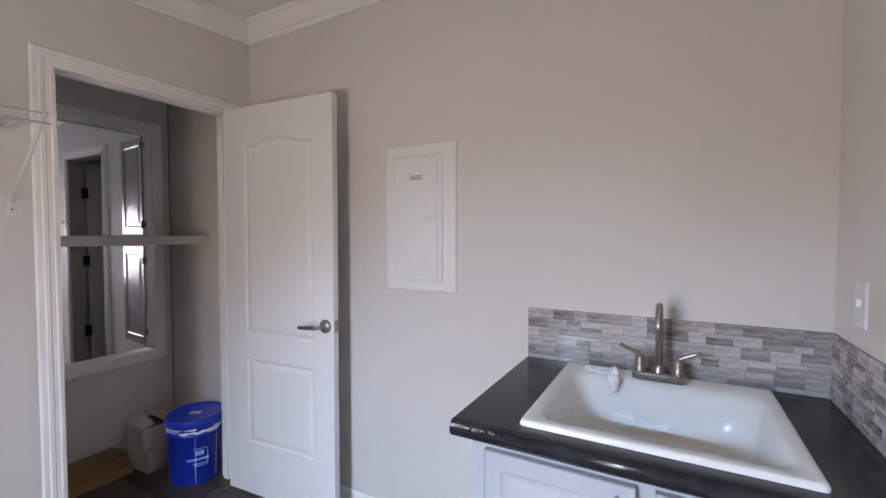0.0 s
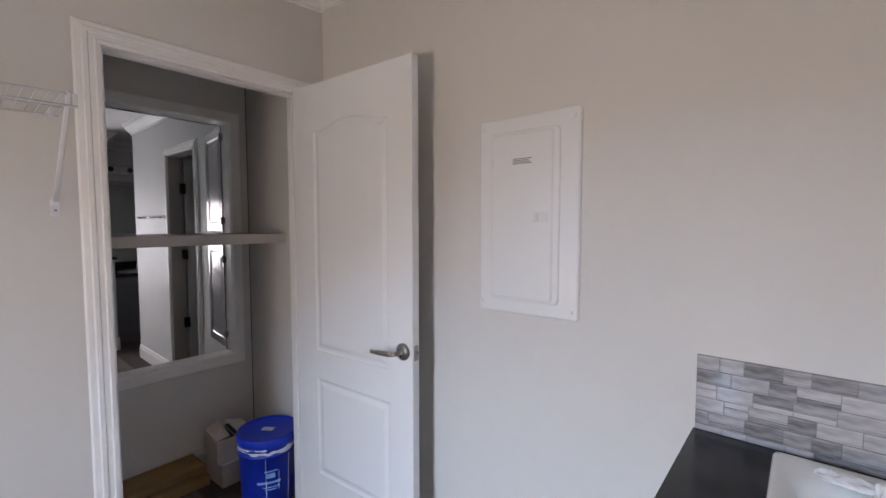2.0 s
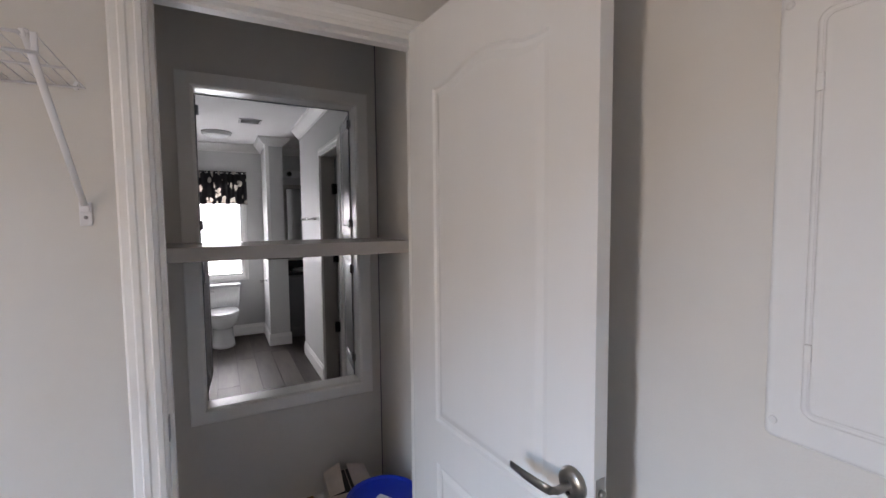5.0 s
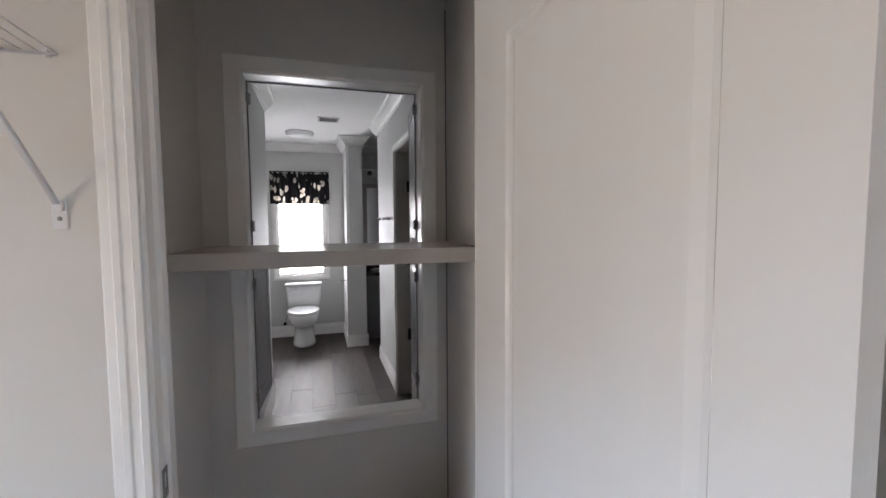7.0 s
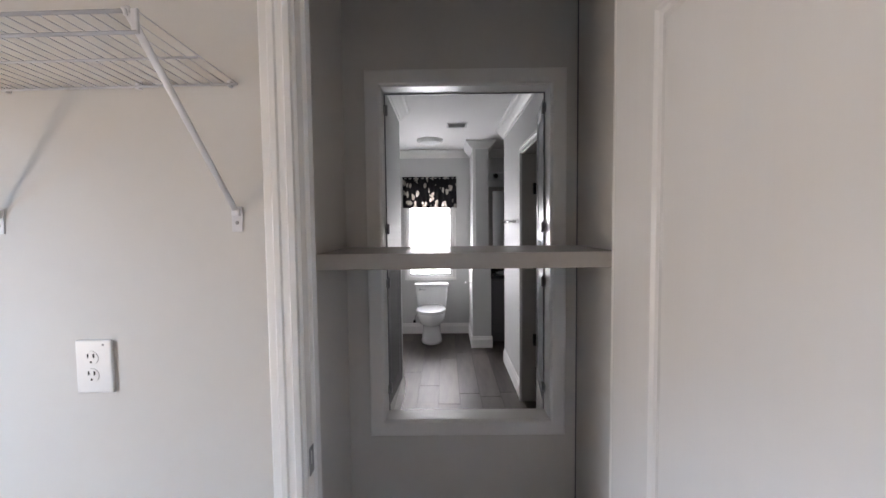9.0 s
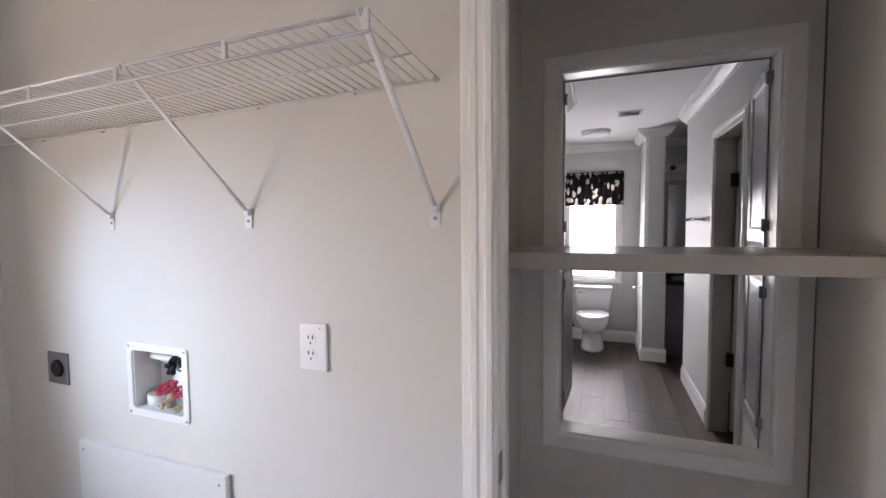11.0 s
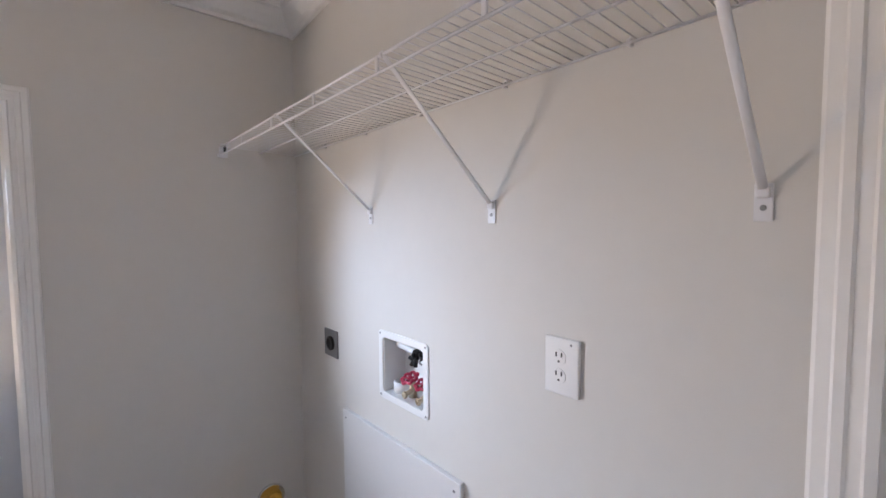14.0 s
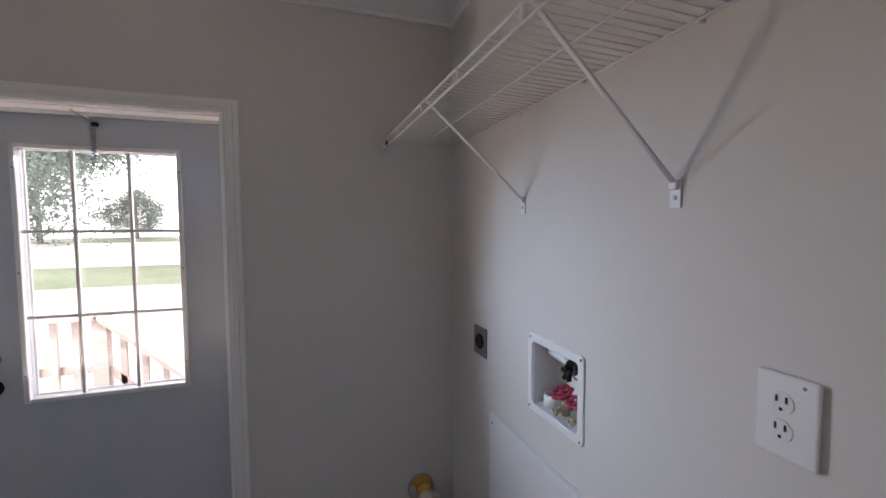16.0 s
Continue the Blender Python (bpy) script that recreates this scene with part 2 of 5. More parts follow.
def lathe(profile, at, axis="Z", n=24, sx=1.0, sy=1.0):
    """A turned shape: profile of (radius, height)."""
    loops = [[Vector((r * sx * math.cos(a), r * sy * math.sin(a), h)) for a in (2 * math.pi * j / n for j in range(n))] for r, h in profile]
    turn = {"Z": Matrix(), "X": Matrix.Rotation(radians(90), 4, "Y"), "Y": Matrix.Rotation(radians(-90), 4, "X"), "-Y": Matrix.Rotation(radians(90), 4, "X")}[axis]
    return moved(skin(loops), Matrix.Translation(at) @ turn)


def slab(axis, c0, c1, u0, u1, v0, v1, holes=()):
    """A wall between c0 and c1 along axis, u and v its other two axes in order, with rectangular holes (u0, u1, v0, v1)."""
    us = sorted({u0, u1, *[h[k] for h in holes for k in (0, 1)]})
    vs = sorted({v0, v1, *[h[k] for h in holes for k in (2, 3)]})
    full = lambda i, j: 0 <= i < len(us) - 1 and 0 <= j < len(vs) - 1 and not any(h[0] <= us[i] < h[1] and h[2] <= vs[j] < h[3] for h in holes)
    at = {"x": lambda c, u, v: (c, u, v), "y": lambda c, u, v: (u, c, v), "z": lambda c, u, v: (u, v, c)}[axis]
    bm = bmesh.new()
    seen = {}

    def V(c, i, j):
        if (c, i, j) not in seen:
            seen[(c, i, j)] = bm.verts.new(at(c, us[i], vs[j]))
        return seen[(c, i, j)]

    for i in range(len(us) - 1):
        for j in range(len(vs) - 1):
            if not full(i, j):
                continue
            for c in (c0, c1):
                bm.faces.new((V(c, i, j), V(c, i + 1, j), V(c, i + 1, j + 1), V(c, i, j + 1)))
            for di, dj, a, b in ((-1, 0, (i, j), (i, j + 1)), (1, 0, (i + 1, j), (i + 1, j + 1)), (0, -1, (i, j), (i + 1, j)), (0, 1, (i, j + 1), (i + 1, j + 1))):
                if not full(i + di, j + dj):
                    bm.faces.new((V(c0, *a), V(c0, *b), V(c1, *b), V(c1, *a)))
    return bm


def run(profile, a, b, inward):
    """A moulding from a to b: profile of (out from the wall, up)."""
    a, b, n = Vector(a), Vector(b), Vector(inward)
    return skin([[p + n * o + Vector((0, 0, h)) for o, h in profile] for p in (a, b)])


CROWN = [(0.0, 0.0), (0.012, 0.0), (0.014, 0.014), (0.03, 0.024), (0.055, 0.05), (0.07, 0.072), (0.084, 0.078), (0.086, 0.1), (0.0, 0.1)]
BASEB = [(0.0, 0.0), (0.012, 0.0), (0.012, 0.07), (0.006, 0.085), (0.0, 0.09)]
BASEBIG = [(0.0, 0.0), (0.015, 0.0), (0.015, 0.1), (0.008, 0.12), (0.006, 0.135), (0.0, 0.14)]
CASE = [(0.0, 0.0), (0.0, 0.016), (0.012, 0.019), (0.016, 0.013), (0.03, 0.013), (0.034, 0.017), (0.046, 0.017), (0.05, 0.011), (0.066, 0.009), (0.072, 0.0)]


FLAT = [(0.0, 0.0), (0.0, 0.010), (0.006, 0.016), (0.012, 0.017), (0.064, 0.015), (0.070, 0.013), (0.072, 0.0)]


def casing(axis, c, out, u0, u1, z0, z1, w=0.072, sill=False, shape=CASE):
    """Casing boards round an opening, mitred, on the wall face at c; out: +1 or -1, the side it stands on."""
    k = w / 0.072
    legs = []
    prof = [(o * k, h * out) for o, h in shape]
    P = (lambda u, z, d: Vector((c + d, u, z))) if axis == "x" else (lambda u, z, d: Vector((u, c + d, z)))
    lo = (lambda o: z0 - o) if sill else (lambda o: z0)
    legs.append(skin([[P(u0 - o, lo(o), d) for o, d in prof], [P(u0 - o, z1 + o, d) for o, d in prof]]))
    legs.append(skin([[P(u1 + o, lo(o), d) for o, d in prof], [P(u1 + o, z1 + o, d) for o, d in prof]]))
    legs.append(skin([[P(u0 - o, z1 + o, d) for o, d in prof], [P(u1 + o, z1 + o, d) for o, d in prof]]))
    if sill:
        legs.append(skin([[P(u0 - o, z0 - o, d) for o, d in prof], [P(u1 + o, z0 - o, d) for o, d in prof]]))
    return merge(*legs)


# ---- large structure ----
XW, YN, YS, XE = -2.10, 1.62, -1.10, 0.47       # inner faces of the utility room
XC, XB = -2.93, -3.03                           # closet's back wall, its two faces
YCL = 0.65                                      # closet's side wall
XF = -6.85                                      # bathroom's far wall
YR, YL = 1.69, 0.68                             # passage walls of the bathroom
TOP = 2.72
DO0, DO1, DOZ = 0.742, 1.478, 2.045             # closet doorway, clear
BW = (0.797, 1.512, 0.622, 2.046)                # hatch in the closet's back wall
ED0, ED1, EDZ = -1.19, -0.37, 1.82             # outside door
H = lambda y: 2.355 + (y - YS) * 0.21 / (YN - YS)


structure("wall_west", slab("x", XW - 0.1, XW, YS, YN, 0, TOP, [(DO0 - 0.018, DO1 + 0.018, 0, DOZ + 0.018), (-0.418, -0.205, 0.893, 1.083)]), WALL, "matt greige painted wall with a closet doorway", "wall")
structure("wall_north", slab("y", YN, YN + 0.1, XB, XE + 0.1, 0, TOP), WALL, "matt greige painted wall behind the sink", "wall")
structure("wall_east", slab("x", XE, XE + 0.1, YS - 0.15, YN, 0, TOP), WALL, "plain greige painted wall", "wall")
structure("wall_south", slab("y", YS - 0.15, YS, XW - 0.1, XE, -0.3, TOP, [(ED0 - 0.02, ED1 + 0.02, 0, EDZ + 0.02)]), WALL, "greige painted outside wall with a glazed door", "wall")
structure("wall_closet_back", slab("x", XB, XC, YL - 0.11, YN, 0, TOP, [BW]), WALL, "greige closet wall with a framed hatch", "wall")
structure("wall_closet_side", slab("y", YCL - 0.1, YCL, XC, XW - 0.1, 0, TOP), WALL, "greige closet side wall", "wall")
structure("ceiling", moved(skin([[(XW, YS, H(YS)), (XE, YS, H(YS)), (XE, YN, H(YN)), (XW, YN, H(YN))], [(XW, YS, 2.66), (XE, YS, 2.66), (XE, YN, 2.66), (XW, YN, 2.66)]]), Matrix()), CEIL, "white textured sloping ceiling", "ceiling")
structure("ceiling_closet", box(XC, XW - 0.1, YCL, YN, 2.45, 2.55), CEIL, "white closet ceiling", "ceiling")

# bathroom shell
structure("wall_passage_right", slab("y", YR, YR + 0.11, -5.65, XB, 0, TOP, [(-4.618, -3.972, 0, 2.048)]), BATH_WALL, "pale grey passage wall with a doorway", "wall")
structure("wall_passage_left", slab("y", YL - 0.1, YL, -4.85, XB, 0, TOP), BATH_WALL, "pale grey passage wall", "wall")
structure("wall_bath_far", slab("x", XF - 0.12, XF, -0.35, 2.75, 0, TOP, [(0.565, 1.155, 0.78, 1.96)]), BATH_WALL, "pale grey bathroom wall with a window", "wall")
structure("wall_bath_left", slab("y", -0.35, -0.25, XF, -4.75, 0, TOP), BATH_WALL, "pale grey bathroom wall", "wall")
structure("wall_bath_turn", slab("x", -4.85, -4.75, -0.25, YL - 0.1, 0, TOP), BATH_WALL, "pale grey bathroom wall", "wall")
structure("wall_alcove_side", slab("y", 2.65, 2.75, XF, -5.55, 0, TOP), BATH_WALL, "pale grey alcove wall", "wall")
structure("wall_alcove_end", slab("x", -5.65, -5.55, YR + 0.11, 2.65, 0, TOP), BATH_WALL, "pale grey alcove wall", "wall")
structure("wall_partition", slab("y", 1.40, 1.58, XF, -6.2, 0, TOP), BATH_WALL, "pale grey partition beside the toilet", "wall")
structure("ceiling_bath", box(XF, XB, -0.35, 2.75, 2.45, 2.55), CEIL, "white textured bathroom ceiling", "ceiling")
# dark room behind the passage door
structure("wall_dark_side", slab("x", -5.55, -5.45, YR + 0.11, 3.6, 0, TOP), BATH_WALL, "unlit room's plain wall", "wall")
structure("wall_dark_far", slab("y", 3.6, 3.7, -5.55, XB + 0.3, 0, TOP), BATH_WALL, "unlit room's plain wall", "wall")
structure("wall_dark_near", slab("x", XB + 0.2, XB + 0.3, YN + 0.1, 3.6, 0, TOP), BATH_WALL, "unlit room's plain wall", "wall")
structure("ceiling_dark_room", box(-5.45, XB + 0.2, 2.75, 3.6, 2.45, 2.55), CEIL, "unlit room's ceiling", "ceiling")
structure("floor", box(XF - 0.12, XE + 0.1, YS - 0.15, 3.7, -0.3, -0.004), GROUT, "dark joints under wood-look vinyl planks", "floor")
# unseen slab added over all rooms so that no skylight leaks in
structure("roof", box(XF - 0.5, XE + 0.4, YS - 0.3, 4.1, TOP, TOP + 0.15), ROOFM, "unseen roof slab added to stop light leaks", "roof")

# crown mouldings, baseboards
cr = lambda name, a, b, n: structure(name, run(CROWN, a, b, n), TRIM, "white crown moulding under the ceiling", "crown moulding")
cr("trim_crown_north", (XW, YN, H(YN) - 0.1), (XE, YN, H(YN) - 0.1), (0, -1, 0))
cr("trim_crown_south", (XW, YS, H(YS) - 0.092), (XE, YS, H(YS) - 0.092), (0, 1, 0))
cr("trim_crown_west", (XW, YS, H(YS) - 0.097), (XW, YN, H(YN) - 0.1), (1, 0, 0))
cr("trim_crown_east", (XE, YS, H(YS) - 0.097), (XE, YN, H(YN) - 0.1), (-1, 0, 0))
cr("trim_crown_passage_right", (-5.65, YR, 2.352), (XB, YR, 2.352), (0, -1, 0))
cr("trim_crown_passage_left", (-4.85, YL, 2.352), (XB, YL, 2.352), (0, 1, 0))
cr("trim_crown_bath_far", (XF, -0.25, 2.352), (XF, 2.65, 2.352), (1, 0, 0))
structure("trim_crown_partition", skin([[Vector((x + nx * o, y + ny * o, 2.352 + h)) for o, h in CROWN] for x, y, nx, ny in ((XF, 1.40, 0, -1), (-6.2, 1.40, 1, -1), (-6.2, 1.58, 1, 1), (XF, 1.58, 0, 1))]), TRIM, "white crown moulding mitred round the partition", "crown moulding")
bb = lambda name, p, a, b, n: structure(name, run(p, a, b, n), TRIM, "white baseboard along the wall", "baseboard")
bb("baseboard_north", BASEB, (XW, YN, 0), (-0.41, YN, 0), (0, -1, 0))
bb("baseboard_west", BASEB, (XW, YS, 0), (XW, 0.66, 0), (1, 0, 0))
bb("baseboard_east", BASEB, (XE, YS, 0), (XE, 0.98, 0), (-1, 0, 0))
bb("baseboard_south", BASEB, (XW, YS, 0), (-1.27, YS, 0), (0, 1, 0))
bb("baseboard_closet", BASEB, (XC, YCL, 0), (XC, YN, 0), (1, 0, 0))
bb("baseboard_closet_north", BASEB, (XC, YN, 0), (XW - 0.1, YN, 0), (0, -1, 0))
bb("baseboard_passage_right", BASEBIG, (-5.65, YR, 0), (-4.69, YR, 0), (0, -1, 0))
bb("baseboard_passage_right_near", BASEBIG, (-3.9, YR, 0), (XB, YR, 0), (0, -1, 0))
bb("baseboard_passage_left", BASEBIG, (-4.85, YL, 0), (XB, YL, 0), (0, 1, 0))
bb("baseboard_bath_far", BASEBIG, (XF, -0.25, 0), (XF, 1.38, 0), (1, 0, 0))

# pony wall with a black cap in front of the partition
structure("wall_pony", box(XF, -6.15, 1.38, 1.60, 0, 1.03), BATH_WALL, "pale grey half-height wall beside the toilet", "half wall")
structure("trim_pony_cap", box(XF, -6.13, 1.36, 1.62, 1.03, 1.055, 0.004), BLACKTOP, "black laminate cap on the half wall", "wall cap")
bb("baseboard_pony_end", BASEBIG, (-6.15, 1.365, 0), (-6.15, 1.615, 0), (1, 0, 0))
bb("baseboard_pony_side", BASEBIG, (XF, 1.38, 0), (-6.15, 1.38, 0), (0, -1, 0))
structure("trim_partition_corner", box(-6.215, -6.192, 1.392, 1.43, 1.055, 2.45, 0.003), TRIM, "white strip up the partition's corner", "trim")

# doorways
structure("trim_closet_jamb", merge(box(XW - 0.1, XW, DO0 - 0.018, DO0, 0, DOZ), box(XW - 0.1, XW, DO1, DO1 + 0.018, 0, DOZ), box(XW - 0.1, XW, DO0 - 0.018, DO1 + 0.018, DOZ, DOZ + 0.018),
          box(XW - 0.075, XW - 0.04, DO0, DO0 + 0.01, 0, DOZ), box(XW - 0.075, XW - 0.04, DO1 - 0.01, DO1, 0, DOZ), box(XW - 0.075, XW - 0.04, DO0, DO1, DOZ - 0.01, DOZ)), TRIM, "white painted door jamb", "door jamb")
structure("trim_closet_casing", casing("x", XW, 1, DO0 - 0.008, DO1 + 0.008, 0, DOZ - 0.008), TRIM, "white fluted casing round the closet doorway", "door casing")
structure("trim_outside_casing", casing("y", YS, 1, ED0 - 0.004, ED1 + 0.004, 0, EDZ + 0.004, 0.062), TRIM, "white casing round the outside door", "door casing")
structure("trim_outside_jamb", merge(box(ED0 - 0.02, ED0, YS - 0.15, YS, 0, EDZ), box(ED1, ED1 + 0.02, YS - 0.15, YS, 0, EDZ), box(ED0 - 0.02, ED1 + 0.02, YS - 0.15, YS, EDZ, EDZ + 0.02)), TRIM, "white jamb of the outside door", "door jamb")
# passage jamb's shade put into its colour: shelf grey instead of trim white
structure("trim_passage_jamb", merge(box(-4.618, -4.6, YR, YR + 0.11, 0, 2.03), box(-3.99, -3.972, YR, YR + 0.11, 0, 2.03), box(-4.618, -3.972, YR, YR + 0.11, 2.03, 2.048)), SHELFP, "door jamb with its shade painted in as grey", "door jamb")
structure("trim_passage_casing", casing("y", YR, -1, -4.606, -3.984, 0, 2.036, 0.068), TRIM, "white casing round the passage doorway", "door casing")

# dark joint in the closet corner
structure("trim_corner_joint", box(XC + 0.0005, XC + 0.003, YN - 0.006, YN - 0.001, 0.0, TOP - 0.35), GREYP, "thin dark joint in the closet corner", "joint")

# hatch between closet and bathroom
structure("trim_hatch_frame", casing("x", XC, 1, BW[0] + 0.006, BW[1] - 0.006, BW[2] + 0.008, BW[3] - 0.008, 0.064, True, FLAT), TRIM, "white moulded frame round the hatch", "hatch frame")
structure("trim_hatch_lining", merge(box(XB, XC, BW[0], BW[0] + 0.008, BW[2], BW[3]), box(XB, XC, BW[1] - 0.008, BW[1], BW[2], BW[3]), box(XB, XC, BW[0], BW[1], BW[2], BW[2] + 0.01), box(XB, XC, BW[0], BW[1], BW[3] - 0.01, BW[3])), GLOSSTRIM, "glossy white lining of the hatch", "hatch lining")

# dark edging that also paints in the shade of the gap behind the lining
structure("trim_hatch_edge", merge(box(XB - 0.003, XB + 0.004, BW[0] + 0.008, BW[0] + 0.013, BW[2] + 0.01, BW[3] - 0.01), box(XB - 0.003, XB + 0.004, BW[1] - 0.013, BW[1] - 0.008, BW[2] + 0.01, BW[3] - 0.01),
          box(XB - 0.003, XB + 0.004, BW[0] + 0.013, BW[1] - 0.013, BW[3] - 0.014, BW[3] - 0.01)), GREYCAB, "dark edge strip painting in the gap round the hatch", "hatch edge")

# ---- utility room: doors ----
def arch(x0, x1, z0, z1, rise=0.0, n=12):
    """A panel's outline; rise lifts the middle of its top."""
    pts = [(x0, z0), (x1, z0)]
    if not rise:
        return pts + [(x1, z1), (x0, z1)]
    for k in range(n + 1):
        u = k / n
        s = math.sin(math.pi * min(1, max(0, (u - 0.12) / 0.76))) ** 1.3
        pts.append((x1 + (x0 - x1) * u, z1 + rise * s))
    return pts


def panelled(w, h, t, panels, depth=0.006):
    """A moulded door leaf, from x 0 to w, front face at y 0 towards -y, with sunk and raised panels."""
    bm = bmesh.new()
    outer = [bm.verts.new((x, 0, z)) for x, z in ((0, 0), (w, 0), (w, h), (0, h))]
    edges = [bm.edges.new((outer[k], outer[(k + 1) % 4])) for k in range(4)]
    rims = []
    for p in panels:
        vs = [bm.verts.new((x, 0, z)) for x, z in p]
        edges += [bm.edges.new((vs[k], vs[(k + 1) % len(vs)])) for k in range(len(vs))]
        rims.append((p, vs))
    bmesh.ops.triangle_fill(bm, edges=edges, use_beauty=True)
    for p, vs in rims:
        cx, cz = (min(q[0] for q in p) + max(q[0] for q in p)) / 2, (min(q[1] for q in p) + max(q[1] for q in p)) / 2
        hw, hh = max(q[0] for q in p) - cx, max(q[1] for q in p) - cz
        prev = vs
        for inset, d in ((0.006, depth), (0.016, depth * 1.15), (0.034, 0.0015), (0.04, 0.001)):
            ring = [bm.verts.new((cx + (x - cx) * (hw - inset) / hw, d, cz + (z - cz) * (hh - inset) / hh)) for x, z in p]
            for k in range(len(ring)):
                bm.faces.new((prev[k], prev[(k + 1) % len(ring)], ring[(k + 1) % len(ring)], ring[k]))
            prev = ring
        bm.faces.new(prev)
    rear = [bm.verts.new((x, t, z)) for x, z in ((0, 0), (w, 0), (w, h), (0, h))]
    bm.faces.new(rear)
    for k in range(4):
        bm.faces.new((outer[k], outer[(k + 1) % 4], rear[(k + 1) % 4], rear[k]))
    return bm


DOOR = pose(-2.058, 1.427, 0.012, 0, 0, 3.7)
door = thing("door_1", (-2.058, 1.427, 0.012), "white moulded two-panel door standing open", "door")
door["kind"] = "structure"
DW = 0.718
leaf = part("door_leaf", moved(panelled(DW, 2.028, 0.035, [arch(0.143, 0.597, 0.85, 1.825, 0.035), arch(0.146, 0.6, 0.275, 0.72)]), DOOR), DOORP, door)


def lever(parent, side):
    """Rosette, neck and lever on one face of the door; side -1 is the front."""
    y0 = 0.0 if side < 0 else 0.035
    rose = part("rosette", moved(lathe([(0.0, 0.0), (0.033, 0.0), (0.033, 0.006), (0.026, 0.012), (0.014, 0.014), (0.0, 0.014)], (DW - 0.048, y0, 0.937), "-Y" if side < 0 else "Y"), DOOR), NICKEL, parent, "round nickel rosette", True)
    pts = [(DW - 0.048, y0 + side * 0.01, 0.937), (DW - 0.048, y0 + side * 0.045, 0.937), (DW - 0.054, y0 + side * 0.055, 0.937), (DW - 0.077, y0 + side * 0.058, 0.936), (DW - 0.122, y0 + side * 0.057, 0.933), (DW - 0.172, y0 + side * 0.052, 0.93)]
    half = ((0.008, 0.008), (0.008, 0.008), (0.0075, 0.009), (0.004, 0.0105), (0.0032, 0.010), (0.003, 0.008))
    loops_ = []
    for k, (q, (a, b)) in enumerate(zip(pts, half)):
        turn = 0.0 if k < 2 else 0.6 if k == 2 else 1.0
        u = Vector((1 - turn, turn, 0)).normalized()
        loops_.append([Vector(q) + u * a * math.cos(c) + Vector((0, 0, b)) * math.sin(c) for c in (2 * math.pi * n / 12 for n in range(12))])
    bm = skin(loops_)
    part("lever_handle", moved(bm, DOOR), NICKEL, parent, "satin nickel lever", True)
    part("keyhole", moved(lathe([(0.0, 0.0), (0.004, 0.0), (0.004, 0.003), (0.0, 0.003)], (DW - 0.048, y0 + side * 0.0135, 0.922), "-Y" if side < 0 else "Y", 10), DOOR), DARK, rose)


lever(leaf, -1)
lever(leaf, 1)
part("latch_plate", moved(box(DW - 0.0005, DW + 0.0015, 0.006, 0.029, 0.907, 0.965), DOOR), NICKEL, leaf, "nickel latch plate")
part("latch_bolt", moved(lathe([(0.0, 0.0), (0.008, 0.0), (0.007, 0.009), (0.0, 0.010)], (DW + 0.001, 0.0175, 0.937), "X", 12), DOOR), NICKEL, leaf, "", True)
for z in (0.2, 1.0, 1.82):
    part("hinge", tube([(-2.07, 1.472, z), (-2.07, 1.472, z + 0.09)], 0.006, 10), NICKEL, door, "nickel butt hinge", True)

strike = thing("strike_plate", (XW - 0.028, DO0 + 0.001, 0.91), "bronze strike plate let into the door jamb", "strike plate")
part("plate", slab("y", DO0 + 0.0005, DO0 + 0.0025, XW - 0.045, XW - 0.012, 0.88, 0.945, [(XW - 0.034, XW - 0.022, 0.9, 0.936)]), STEEL, strike)
part("screw", lathe([(0, 0), (0.003, 0), (0.002, 0.001), (0, 0.001)], (XW - 0.028, DO0 + 0.0025, 0.888), "Y", 8), NICKEL, strike)
part("screw", lathe([(0, 0), (0.003, 0), (0.002, 0.001), (0, 0.001)], (XW - 0.028, DO0 + 0.0025, 0.937), "Y", 8), NICKEL, strike)

# outside door with a nine-pane light
LX0, LX1, LZ0, LZ1 = -1.046, -0.540, 0.803, 1.705
edoor = thing("door_2", ((ED0 + ED1) / 2, YS - 0.12, 0), "pale grey steel outside door with nine panes", "door")
edoor["kind"] = "structure"
EY0, EY1 = YS - 0.135, YS - 0.092
eleaf = part("door_leaf", slab("y", EY0, EY1, ED0 + 0.003, ED1 - 0.003, 0.01, EDZ - 0.003, [(LX0 + 0.012, LX1 - 0.012, LZ0 + 0.012, LZ1 - 0.012)]), STEELP, edoor)
FW = 0.017
for nm, y0, y1 in (("inner_window_frame", EY1, EY1 + 0.014), ("outer_window_frame", EY0 - 0.012, EY0)):
    bm = merge(box(LX0, LX0 + FW, y0, y1, LZ0, LZ1, 0.004), box(LX1 - FW, LX1, y0, y1, LZ0, LZ1, 0.004), box(LX0 + FW, LX1 - FW, y0, y1, LZ0, LZ0 + FW, 0.004), box(LX0 + FW, LX1 - FW, y0, y1, LZ1 - FW, LZ1, 0.004))
    wf = part(nm, bm, WHITEM, eleaf, "white plastic window frame")
    for k in range(3):
        for x in (LX0 + 0.008, LX1 - 0.008):
            if nm[0] == "i":
                part("frame_screw", lathe([(0, 0), (0.004, 0), (0.003, 0.0015), (0, 0.0015)], (x, y1, LZ0 + 0.1 + k * 0.36), "Y", 8), STEEL, wf)
gw, gh = (LX1 - LX0) / 3, (LZ1 - LZ0) / 3
for k in (1, 2):
    part("muntin", box(LX0 + k * gw - 0.006, LX0 + k * gw + 0.006, EY1 - 0.012, EY1 + 0.006, LZ0 + FW, LZ1 - FW, 0.003), WHITEM, eleaf, "white glazing bar")
    part("muntin", box(LX0 + FW, LX1 - FW, EY1 - 0.011, EY1 + 0.005, LZ0 + k * gh - 0.006, LZ0 + k * gh + 0.006, 0.003), WHITEM, eleaf, "white glazing bar")
